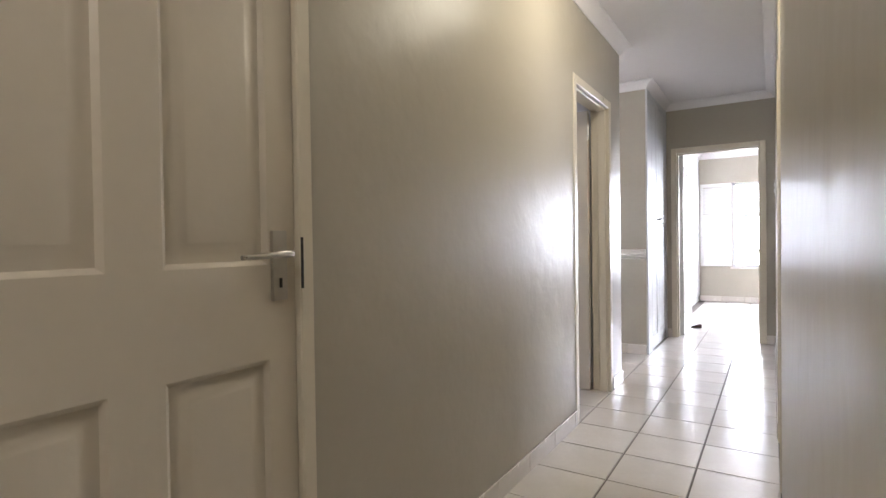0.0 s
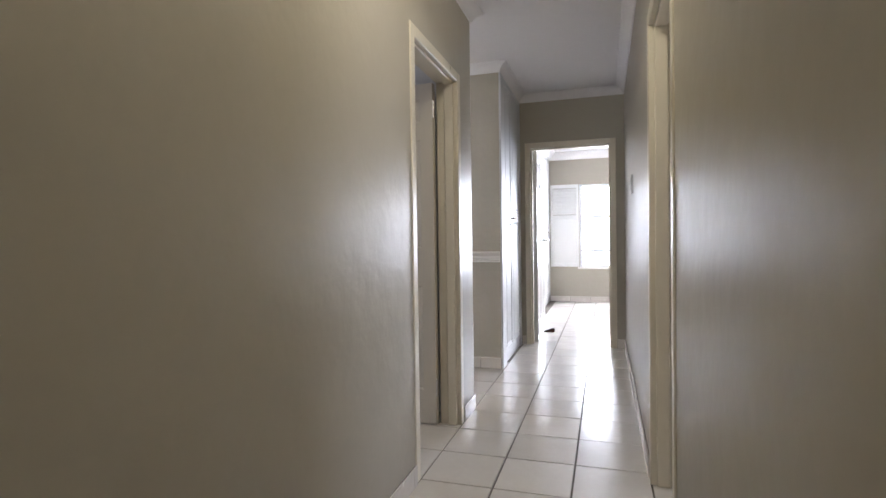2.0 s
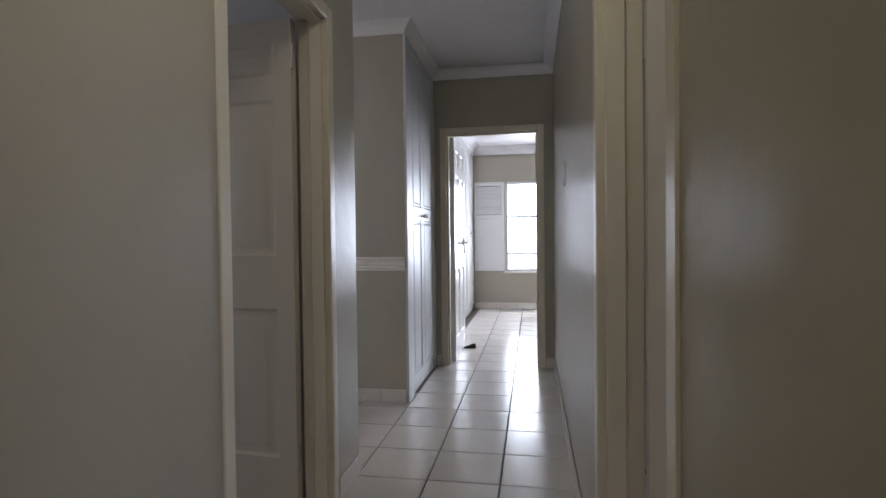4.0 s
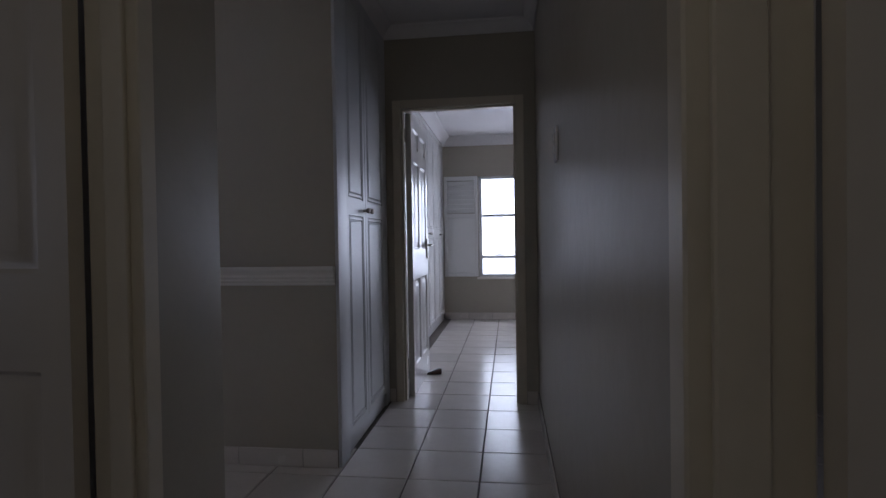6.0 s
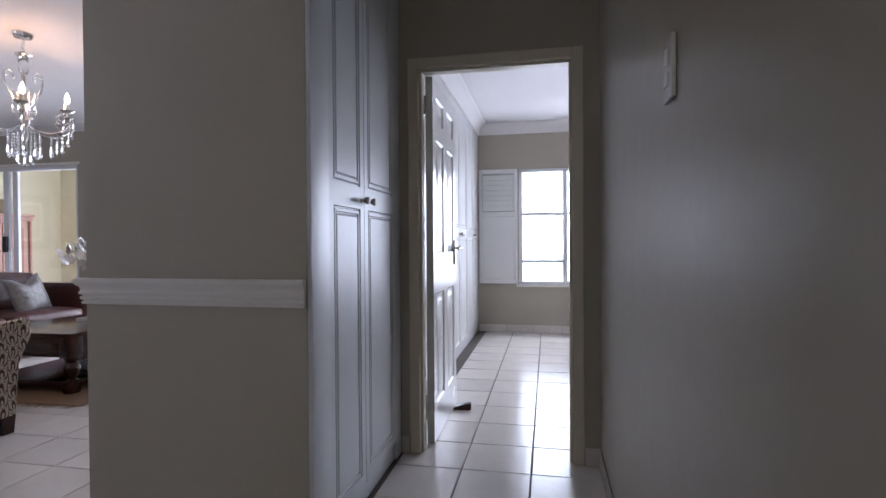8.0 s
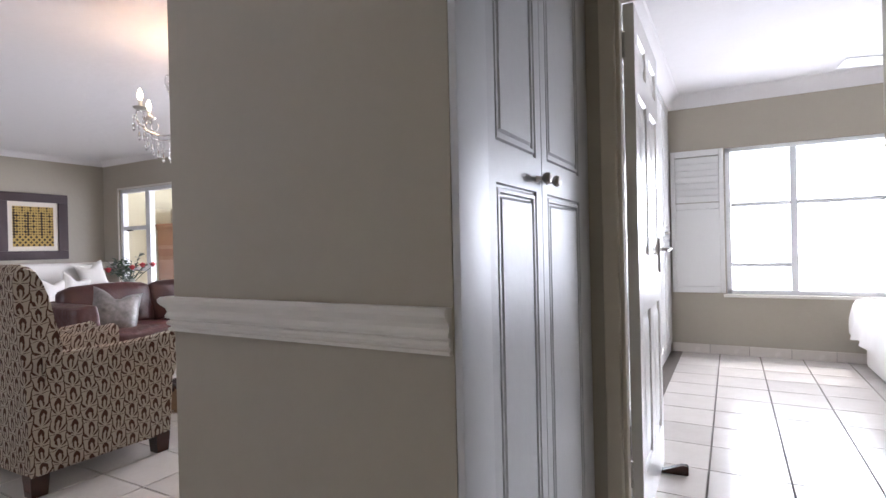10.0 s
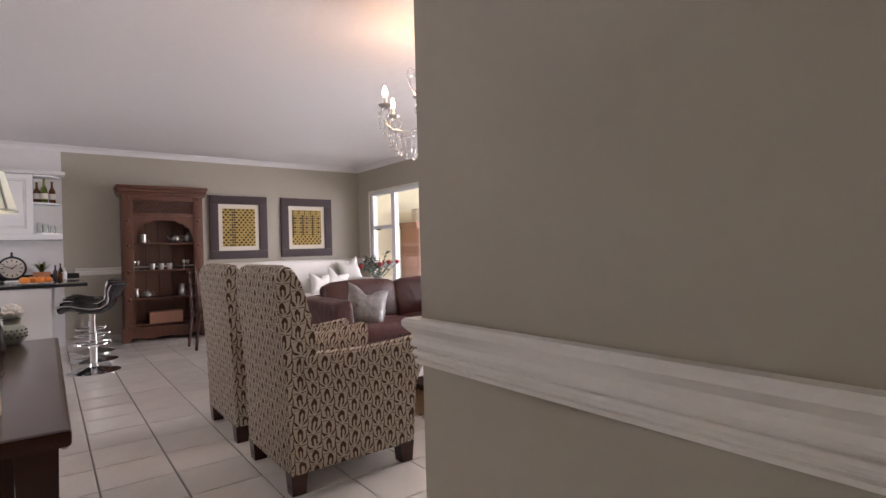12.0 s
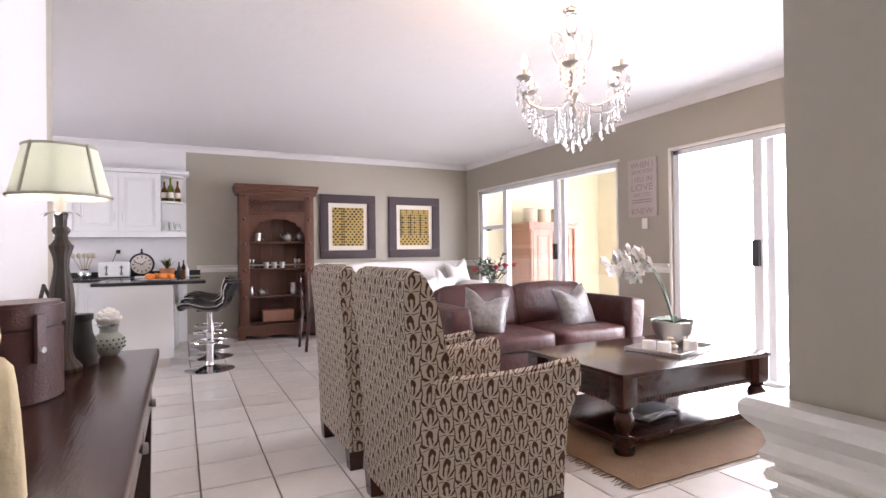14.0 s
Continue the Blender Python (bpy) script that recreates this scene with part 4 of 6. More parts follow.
for i in range(110):
    x = -0.61 + 1.22 * i / 109
    for s in (-1, 1):
        L = rg_r.uniform(0.03, 0.07)
        dx = rg_r.uniform(-0.02, 0.02)
        fr = tube([(x, s * 0.87, 0.007), (x + dx * 0.5, s * (0.88 + L * 0.5), 0.006), (x + dx, s * (0.88 + L), 0.004)], 0.0025, 4, fr, 0.5)
tagged(part("fringe", fr, M_JUTE, rg, "frayed jute fringe"), kind="stuff")

mg = None
for i in range(4):
    m = thing("magazine", (-3.86 + 0.01 * i, 8.05 - 0.012 * i, 0.094 + 0.014 * i), "glossy magazine on the table's lower shelf", "magazine", "magazines on the shelf")
    part("cover", box(-0.105, 0.105, -0.145, 0.145, 0, 0.0125, 0.002), M_PAPER, m)
    rot(m, (10, -8, 24, 4)[i])

tr = thing("tray", (-3.93, 8.38, TZ + 0.011), "shallow mirrored tray on the coffee table", "tray")
part("base", box(-0.155, 0.155, -0.215, 0.215, 0, 0.006, 0.002), M_CHROME, tr)
for s in (-1, 1):
    part("rim", box(s * 0.155 - 0.006, s * 0.155 + 0.006, -0.221, 0.221, 0.0005, 0.026, 0.003), M_PEWTER, tr)
    part("rim", box(-0.148, 0.148, s * 0.215 - 0.006, s * 0.215 + 0.006, 0.0005, 0.026, 0.003), M_PEWTER, tr)
tr.scale = (1.2, 1.2, 1.0)
rot(tr, 12)
for x, y, r, hh in ((-3.86, 8.22, 0.043, 0.066), (-3.82, 8.42, 0.043, 0.068), (-4.0, 8.24, 0.043, 0.055)):
    cd = thing("candle", (x, y, TZ + 0.0175), "short white pillar candle on a tray", "candle", "tray candles")
    part("wax", lathe([(r, 0), (r * 1.02, 0.004), (r, hh - 0.004), (r * 0.94, hh), (0.008, hh - 0.006)], 24), M_PETAL, cd)
    part("wick", tube([(0, 0, hh - 0.007), (0.002, 0, hh + 0.008)], 0.001, 5), M_BLACK, cd)
for i, (r, z) in enumerate(((0.05, 0.018), (0.04, 0.014), (0.027, 0.012))):
    st = thing("pebble", (-3.93, 8.36, TZ + 0.0175 + sum((0.03, 0.024)[:i])), "smooth grey stacked pebble", "stone", "stacked pebbles")
    part("stone", ball(1, (0, 0, 0), (r, r * 0.8, z), 3), M_POT, st)
    for v in st.children[0].data.vertices:
        v.co.z += z

op = thing("orchid", (-4.10, 8.60, TZ + 0.011), "white moth orchid in a hammered steel bowl", "plant")
part("bowl", lathe([(0.05, 0), (0.058, 0.006), (0.085, 0.03), (0.105, 0.065), (0.113, 0.105), (0.118, 0.118), (0.118, 0.128), (0.112, 0.129), (0.106, 0.105), (0.095, 0.07), (0.05, 0.02)], 32), M_STEEL, op, "steel bowl with a rolled rim")
part("soil", lathe([(0.10, 0.098), (0.05, 0.106)], 20), M_JUTE, op)


def leaf_mesh(L, w, bend, n=7, bm=None, m=None):
    """A leaf along +x with a fold along its middle, curling down."""
    b = bmesh.new()
    rows = []
    for i in range(n + 1):
        t = i / n
        x, z = L * t * (1 - 0.15 * bend * t), L * (bend * 0.35 * t - bend * 0.9 * t * t)
        ww = w * math.sin(math.pi * min(0.98, 0.08 + 0.9 * t)) ** 0.7
        rows.append([b.verts.new((x, -ww, z + 0.25 * ww)), b.verts.new((x, 0, z)), b.verts.new((x, ww, z + 0.25 * ww))])
    for p, q in zip(rows, rows[1:]):
        for i in range(2):
            b.faces.new((p[i], q[i], q[i + 1], p[i + 1]))
    return join(bm, b, m)


for a, L in ((20, 0.16), (140, 0.18), (260, 0.15), (200, 0.17)):
    part("leaf", leaf_mesh(L, 0.03, 0.5, m=pose(0, 0, 0.105, 0, -25, a)), M_LEAF, op)
orr = random.Random(3)
for k, (az, reach) in enumerate(((236, 0.20), (246, 0.27), (228, 0.31))):
    pts = []
    ca, sa = math.cos(radians(az)), math.sin(radians(az))
    for i in range(15):
        t = i / 14
        r = reach * (0.55 * t + 0.5 * t ** 2)
        pts.append((ca * r, sa * r, 0.10 + (0.36 + 0.03 * k) * math.sin(min(1.0, t * 1.12) * math.pi * 0.56) - 0.09 * max(0, t - 0.72) * 3))
    stem = part("stem", tube(pts, 0.004, 6, None, 0.5), M_LEAF, op)
    for i in range(9 + k):
        p = Vector(pts[14 - i % 5]) + Vector((orr.uniform(-0.035, 0.035), orr.uniform(-0.035, 0.035), orr.uniform(-0.03, 0.035)))
        fl = None
        face = pose(*p, orr.uniform(50, 85), orr.uniform(-25, 25), orr.uniform(95, 150))
        for j in range(5):
            fl = leaf_mesh(0.045 if j % 2 else 0.049, 0.028 if j in (1, 4) else 0.020, 0.25, 5, fl, face @ pose(0, 0, 0, 0, -12, 72 * j + 90))
        fl = ball(0.008, p, (1, 1, 1), 1, fl)
        part("flower", fl, M_PETAL, stem, "white orchid bloom", 80)

op.scale = (1.33, 1.33, 1.25)

# ---- white daybed sofa under the pictures ----
db = thing("white_sofa", (-8.62, 8.45, 0), "white slip-covered sofa standing against the far wall", "sofa")
part("seat", soft_box(-0.42, 0.45, -1.0, 1.0, 0.05, 0.46, 0.06, 0.02, 6), M_LINEN, db, "", 80)
part("backrest", soft_box(-0.47, -0.22, -1.02, 1.02, 0.10, 0.98, 0.09, 0.02, 6), M_LINEN, db, "", 80)
for s in (-1, 1):
    part("armrest", soft_box(-0.44, 0.42, s * 1.06 - 0.11, s * 1.06 + 0.11, 0.05, 0.68, 0.09, 0.01, 6), M_LINEN, db, "", 80)
scatter_cushion((-8.60, 9.02, 0.64), (-16, 20, 85), 0.19, M_LINEN, "white linen cushion with pointed corners", "white cushions")
scatter_cushion((-8.70, 9.30, 0.82), (-12, -12, 80), 0.18, M_LINEN, "white linen cushion with pointed corners", "white cushions")
scatter_cushion((-8.55, 8.72, 0.62), (-20, 5, 92), 0.17, M_LINEN, "white linen cushion with pointed corners", "white cushions")

# ---- flowers behind the leather sofa ----
stb = thing("side_table", (-6.32, 8.47, 0), "small dark wooden table behind the sofa", "table")
part("tabletop", box(-0.2, 0.2, -0.35, 0.35, 0.62, 0.65, 0.006), M_MAHOG, stb)
for x in (-0.17, 0.17):
    for y in (-0.32, 0.32):
        part("leg", box(x - 0.02, x + 0.02, y - 0.02, y + 0.02, 0, 0.619, 0.003), M_MAHOG, stb)
fv = thing("flower_vase", (-6.32, 8.47, 0.651), "glass vase of red proteas and grey eucalyptus", "plant")
part("vase", lathe([(0.05, 0), (0.06, 0.02), (0.065, 0.1), (0.05, 0.16), (0.056, 0.18), (0.05, 0.18), (0.045, 0.15), (0.055, 0.1), (0.045, 0.015)], 20), M_CELADON, fv)
fr_ = random.Random(11)
for k in range(14):
    az, tilt = fr_.uniform(0, 360), fr_.uniform(15, 58)
    d = Vector((math.cos(radians(az)) * math.sin(radians(tilt)), math.sin(radians(az)) * math.sin(radians(tilt)), math.cos(radians(tilt))))
    L = fr_.uniform(0.26, 0.42)
    top = Vector((0, 0, 0.1)) + d * L
    sp = part("sprig", tube([(0, 0, 0.1), tuple(Vector((0, 0, 0.1)) + d * L * 0.5 + Vector((0, 0, 0.015))), tuple(top)], 0.003, 5), M_GREYLEAF, fv)
    lf = None
    for i in range(10):
        p = Vector((0, 0, 0.1)) + d * L * (0.4 + 0.06 * i)
        lf = leaf_mesh(0.055, 0.013 if k % 2 else 0.02, 0.3, 4, lf, pose(*p, fr_.uniform(-40, 40), fr_.uniform(-50, 20), fr_.uniform(0, 360)))
    part("leaves", lf, M_GREYLEAF if k % 3 else M_LEAF, sp, "grey-green leaves", 80)
for y, z, x in ((-0.26, 0.27, 0.06), (0.10, 0.31, 0.08), (0.27, 0.31, 0.0), (-0.04, 0.29, 0.12)):
    st_ = part("flower_stem", tube([(0, 0, 0.1), (x * 0.6, y * 0.6, 0.24), (x, y, z)], 0.004, 6), M_LEAF, fv)
    fb = None
    for ring in range(3):
        for j in range(9):
            fb = leaf_mesh(0.062 - ring * 0.01, 0.013, 0.1, 4, fb, pose(x, y, z - 0.005, 0, -(42 + 16 * ring), j * 40 + ring * 20))
    fb = ball(0.024, (x, y, z + 0.02), (1, 1, 1.2), 2, fb)
    part("flower", fb, M_PROTEA, st_, "red protea bloom", 80)

# ---- chandelier ----
CX, CY = -3.65, 7.31
chn = thing("chandelier", (CX, CY, 0), "crystal chandelier with six lit candle bulbs and bead strings", "chandelier")
part("canopy", lathe([(0.062, H - 0.001), (0.062, H - 0.012), (0.052, H - 0.03), (0.015, H - 0.038)][::-1], 24), M_CHROME, chn)
link_bm = None
for i in range(6):
    z = H - 0.045 - i * 0.0155
    link_bm = tube(arc((0, 0, z), 0.010, 0, 360, 10, "xz" if i % 2 else "yz"), 0.002, 5, link_bm)
part("chain", link_bm, M_CHROME, chn)
part("top_cup", lathe([(0.008, 2.355), (0.04, 2.36), (0.048, 2.368), (0.02, 2.378), (0.008, 2.39)], 18), M_CHROME, chn)
part("column", lathe([(0.022, 2.25), (0.028, 2.27), (0.028, 2.34), (0.02, 2.354)], 16), M_CRYSTAL, chn, "clear crystal column")
part("stem", lathe([(0.004, 1.80), (0.02, 1.83), (0.024, 1.86), (0.012, 1.89), (0.03, 1.93), (0.034, 1.95), (0.014, 1.985), (0.011, 2.05), (0.022, 2.10), (0.012, 2.13), (0.012, 2.249)], 16), M_STEEL, chn)


def bead_string(bm, p, n, r, step):
    for i in range(n):
        bm = ball(r, (p[0], p[1], p[2] - i * step), (1, 1, 1.05), 1, bm)
    return lathe([(0.001, -0.062), (0.009, -0.05), (0.0105, -0.04), (0.007, -0.022), (0.002, -0.004)], 8, (p[0], p[1], p[2] - (n - 1) * step - r), bm)


for k in range(6):
    a = radians(60 * k + 18)
    ca, sa = math.cos(a), math.sin(a)
    P = lambda r, z: (ca * r, sa * r, z)
    pts = [P(0.02, 1.93), P(0.08, 1.885), P(0.16, 1.865), P(0.24, 1.885), P(0.295, 1.935), P(0.30, 1.985), P(0.275, 2.005)]
    fine = spline(pts)
    arm = part("arm", tube(fine, 0.0055, 8), M_CHROME, chn, "", 80)
    part("drip_pan", lathe([(0.008, 2.0), (0.03, 2.003), (0.042, 2.012), (0.044, 2.017), (0.01, 2.012)], 16, P(0.275, 0)), M_STEEL, arm)
    part("candle_sleeve", lathe([(0.011, 2.013), (0.011, 2.06)], 12, P(0.275, 0)), M_TRIM, arm)
    bl = part("candle_bulb", lathe([(0.008, 2.06), (0.015, 2.075), (0.0165, 2.09), (0.011, 2.112), (0.003, 2.13)], 12, P(0.275, 0)), M_BULB, arm, "glowing candle bulb")
    bl.visible_shadow = False
    part("scroll", tube(spline([P(0.012, 2.0), P(0.05, 2.06), P(0.095, 2.13), P(0.12, 2.19), P(0.115, 2.235), P(0.085, 2.25), P(0.06, 2.23), P(0.072, 2.205)]), 0.004, 6), M_CHROME, arm, "", 80)
    part("curl", tube(spline([P(0.275, 1.99), P(0.235, 2.0), P(0.205, 1.97), P(0.215, 1.935), P(0.25, 1.93), P(0.262, 1.955), P(0.245, 1.97)]), 0.0035, 6), M_CHROME, arm, "", 80)
    for r, z, n in ((0.315, 1.97, 2), (0.245, 1.88, 3), (0.17, 1.858, 4), (0.285, 1.935, 3), (0.10, 1.87, 5), (0.255, 2.0, 2), (0.21, 1.868, 3)):
        part("bead_string", bead_string(None, P(r, z - 0.01), n, 0.0085, 0.0185), M_CRYSTAL, arm)
for k in range(8):
    a = radians(45 * k)
    for r, n in ((0.085, 6), (0.05, 8)):
        if r == 0.05 and k % 2:
            continue
        part("bead_string", bead_string(None, (r * math.cos(a), r * math.sin(a), 1.865), n, 0.0085, 0.0185), M_CRYSTAL, chn)
part("bead_string", bead_string(None, (0, 0, 1.80), 5, 0.009, 0.0195), M_CRYSTAL, chn)
for k in range(6):
    a = radians(60 * k + 48)
    part("bead_string", bead_string(None, (0.06 * math.cos(a), 0.06 * math.sin(a), 2.13), 5, 0.008, 0.018), M_CRYSTAL, chn)

for ob in chn.children_recursive:
    if ob.name.startswith("bead_string"):
        tagged(ob, kind="stuff")
# the drop from the bead tips to the top cup is a little longer than its parts were drawn
for ob in list(scene.objects):
    if ob.type == "MESH" and (ob.parent == chn or (ob.parent and ob.parent.parent == chn)) and not ob.name.startswith(("canopy", "chain")):
        for v in ob.data.vertices:
            v.co.z = 1.72 + (v.co.z - 1.72) * 1.07

# ---- framed cloths and sign ----


def picture(y0, y1, z0, z1, kind):
    p = thing("framed_cloth", (XW + 0.002, (y0 + y1) / 2, (z0 + z1) / 2), "ochre and black patterned cloth in a wide aubergine frame", "picture", "framed cloths")
    w, hh, f = (y1 - y0) / 2, (z1 - z0) / 2, 0.125
    part("frame", box(0, 0.035, -w, w, hh - f, hh, 0.006, 2, box(0, 0.035, -w, w, -hh, -hh + f, 0.006, 2, box(0, 0.034, -w, -w + f, -hh + f + 0.001, hh - f - 0.001, 0.004, 2, box(0, 0.034, w - f, w, -hh + f + 0.001, hh - f - 0.001, 0.004)))), M_FRAME, p)
    part("mount", box(0.002, 0.012, -w + f, w - f, -hh + f, hh - f), M_MOUNT, p)
    cw, chh = w - f - 0.06, hh - f - 0.065
    part("cloth", box(0.0125, 0.0155, -cw, cw, -chh, chh, 0.001, 1), M_OCHRE, p)
    ink = None
    n = 15
    for i in range(n):
        for j in range(n):
            y, z = -cw + (i + 0.5) * 2 * cw / n, -chh + (j + 0.5) * 2 * chh / n
            s = cw / n
            if kind == 0:
                if (i + j) % 2 or i in (4, 5):
                    q = s * (1.15 + 0.35 * ((i * 7 + j * 3) % 5) / 5)
                    ink = prism([(y - q, z), (y, z - q * 0.8), (y + q, z), (y, z + q * 0.8)], 0.0156, 0.0166, "x", 0, ink)
            else:
                if j < 4:
                    q = s * (1.15 if (i + j) % 2 else 0.0)
                elif j > 12:
                    q = s * (1.0 if i % 3 == 0 else 0.45)
                else:
                    q = s * (1.35 if (i % 3 == 1 and j % 2) or i % 5 == 0 else 0.72)
                if q:
                    ink = prism([(y - q, z), (y, z - q), (y + q, z), (y, z + q)], 0.0156, 0.0166, "x", 0, ink)
    part("printed_pattern", ink, M_INK, p, "black geometric print")


picture(7.25, 8.10, 1.05, 2.0, 0)
picture(8.32, 9.19, 1.055, 2.0, 1)

sg = thing("wall_sign", (-5.38, YW - 0.002, 1.77), "distressed cream sign with faded lettering, hung on the wall", "sign")
part("board", box(-0.185, 0.185, -0.018, 0, -0.30, 0.30, 0.003), M_SIGN, sg)


def lettering(parent, text, x, z, size, width):
    cu = bpy.data.curves.new("lettering", "FONT")
    cu.body, cu.size, cu.align_x, cu.align_y, cu.extrude = text, size, "CENTER", "CENTER", 0.001
    tmp = bpy.data.objects.new("lettering", cu)
    scene.collection.objects.link(tmp)
    me = bpy.data.meshes.new_from_object(tmp.evaluated_get(bpy.context.evaluated_depsgraph_get()))
    bpy.data.objects.remove(tmp)
    xs = [v.co.x for v in me.vertices]
    k = width / (max(xs) - min(xs))
    for v in me.vertices:
        v.co = Vector((x + v.co.x * k, -0.0195 - v.co.z, z + v.co.y))
    me.materials.append(M_SIGNINK)
    ob = new("lettering", me)
    ob.parent = parent


for text, z, size, width in (("WHEN I", 0.235, 0.085, 0.29), ("SAW YOU", 0.165, 0.062, 0.26), ("I FELL IN", 0.085, 0.075, 0.26), ("LOVE", 0.0, 0.10, 0.28), ("AND YOU", -0.075, 0.06, 0.22), ("KNEW", -0.245, 0.085, 0.27)):
    lettering(sg, text, 0, z, size, width)
for z in (-0.125, -0.15):
    part("faint_line", box(-0.125, 0.125, -0.0205, -0.0185, z - 0.006, z + 0.006), M_SIGNINK, sg)
s2 = thing("light_switch", (-5.36, YW - 0.001, 1.40), "white light switch below the sign", "switch")
part("plate", box(-0.035, 0.035, -0.010, 0, -0.055, 0.055, 0.003), M_WHITE, s2)
part("rocker", box(-0.011, 0.011, -0.015, -0.0105, -0.017, 0.017, 0.003), M_WHITE, s2)

# ---- sunroom cabinet ----
ar = thing("pine_armoire", (-8.40, 10.95, 0), "warm pine armoire with panelled doors and iron pulls", "cabinet")
part("body", box(-0.53, -0.02, -0.47, 0.47, 0.06, 1.50, 0.005), M_PINE, ar)
part("plinth", box(-0.55, 0.0, -0.49, 0.49, 0, 0.10, 0.006), M_PINE, ar)
part("cornice", box(-0.56, 0.03, -0.50, 0.50, 1.56, 1.60, 0.008, 2, box(-0.545, 0.01, -0.485, 0.485, 1.50, 1.56, 0.008)), M_PINE, ar)
for s in (-1, 1):
    dd = cupboard_door(ar, min(s * 0.01, s * 0.40), max(s * 0.01, s * 0.40), (0.14, 1.46), 0.0, 1, M_PINE, None, False, "door", 0.019, 0.07)
    part("pull", tube(arc((0.012, s * 0.20, 1.02), 0.045, 0, 360, 16, "yz"), 0.008, 6, box(0, 0.006, s * 0.20 - 0.02, s * 0.20 + 0.02, 0.97, 1.09, 0.002)), M_PEWTER, dd, "iron ring pull")
    part("side_post", tube([(0.0, s * 0.445, 0.11), (0.0, s * 0.445, 1.49)], 0.025, 10), M_PINE, ar)
for i, (y, r, hh) in enumerate(((-0.30, 0.115, 0.24), (-0.02, 0.10, 0.23), (0.27, 0.105, 0.24))):
    pt = thing("stoneware_pot", (-8.62, 10.95 + y, 1.601), "beige stoneware crock on top of the armoire", "pot", "crocks on the armoire")
    part("jar", lathe([(r * 0.9, 0), (r, 0.015), (r, hh - 0.03), (r * 0.95, hh - 0.012), (r * 0.99, hh), (r * 0.88, hh), (r * 0.86, hh - 0.03)], 24), M_POT, pt)

# white cabinet by the bright door
wc = thing("low_cabinet", (-2.62, 8.75, 0), "low white cabinet near the patio door", "cabinet")
part("body", box(-0.3, 0.3, -0.3, 0.3, 0.05, 0.52, 0.006), M_WHITE, wc)
part("top", box(-0.33, 0.33, -0.33, 0.33, 0.521, 0.55, 0.006), M_WHITE, wc)
part("plinth", box(-0.28, 0.28, -0.28, 0.28, 0, 0.05), M_WHITE, wc)

# ---- carved bookcase ----
BX, BY0, BY1, BH = -8.78, 6.095, 7.115, 2.06
BC = (BY0 + BY1) / 2
bk = thing("carved_bookcase", (0, 0, 0), "tall carved teak bookcase with lattice frieze and scalloped arch", "bookcase")
part("back_panel", box(XW + 0.004, XW + 0.016, BY0 + 0.03, BY1 - 0.03, 0.1, 1.95), M_TEAK, bk)
for i in range(5):
    y = BY0 + 0.15 + i * 0.165
    part("back_board", box(XW + 0.017, XW + 0.025, y, y + 0.16, 0.2, 1.88, 0.003, 1), M_TEAK, bk)
for y in (BY0 + 0.03, BY1 - 0.07):
    part("side", box(XW + 0.004, BX - 0.05, y, y + 0.04, 0.0, 1.93, 0.003), M_TEAK, bk)
for y in (BY0 + 0.025, BY1 - 0.145):
    post = box(BX - 0.05, BX - 0.004, y, y + 0.12, 0.14, 1.93, 0.004)
    for z in (0.25, 0.6, 0.95, 1.3, 1.62):
        post = box(BX - 0.006, BX + 0.002, y + 0.02, y + 0.10, z, z + 0.27, 0.005, 2, post)
    for z in (0.2, 0.56, 0.925, 1.27, 1.6, 1.9):
        post = ball(0.022, (BX - 0.002, y + 0.06, z), (0.5, 1, 1), 2, post)
    part("carved_post", post, M_TEAK, bk)
cn = box(XW + 0.002, BX + 0.015, BY0 - 0.01, BY1 + 0.01, 1.93, 1.97, 0.006)
cn = box(XW + 0.002, BX + 0.032, BY0 - 0.024, BY1 + 0.024, 1.97, 2.015, 0.012, 3, cn)
cn = box(XW + 0.002, BX + 0.045, BY0 - 0.036, BY1 + 0.036, 2.015, BH, 0.006, 2, cn)
part("cornice", cn, M_TEAK, bk)
for z0, z1 in ((1.865, 1.93), (1.66, 1.70)):
    part("frieze_rail", box(BX - 0.045, BX - 0.008, BY0 + 0.146, BY1 - 0.146, z0, z1, 0.003), M_TEAK, bk)
la = None
for i in range(-3, 14):
    for s in (-1, 1):
        # each bar runs from rail to rail and is cut where it meets a post
        mid, half = BY0 + 0.175 + i * 0.056, 0.083
        t0, t1 = sorted(((BY0 + 0.146 - mid) / (s * half), (BY1 - 0.146 - mid) / (s * half)))
        t0, t1 = max(-1.0, t0), min(1.0, t1)
        if t1 - t0 > 0.15:
            la = tube([(BX - 0.025 + s * 0.004, mid + s * half * t, 1.783 + half * t) for t in (t0, t1)], 0.0085, 6, la)
part("lattice", la, M_TEAK, bk, "open diagonal lattice")
# scalloped arch cut out of a board
ay0, ay1 = BY0 + 0.146, BY1 - 0.146
outline = [(ay1, 1.659), (ay0, 1.659), (ay0, 1.36)]
lobes = 9
for i in range(lobes):
    a0, a1 = 180 - i * 180 / lobes, 180 - (i + 1) * 180 / lobes
    hw = (ay1 - ay0) / 2 - 0.03
    p0 = (BC + hw * math.cos(radians(a0)), 1.36 + 0.235 * math.sin(radians(a0)))
    p1 = (BC + hw * math.cos(radians(a1)), 1.36 + 0.235 * math.sin(radians(a1)))
    for t in (0.0, 0.25, 0.5, 0.75):
        bul = 0.028 * math.sin(math.pi * t)
        am = radians((a0 + a1) / 2)
        outline.append((p0[0] + (p1[0] - p0[0]) * t + bul * math.cos(am), p0[1] + (p1[1] - p0[1]) * t + bul * math.sin(am)))
outline += [(BC + hw, 1.36), (ay1, 1.36)]
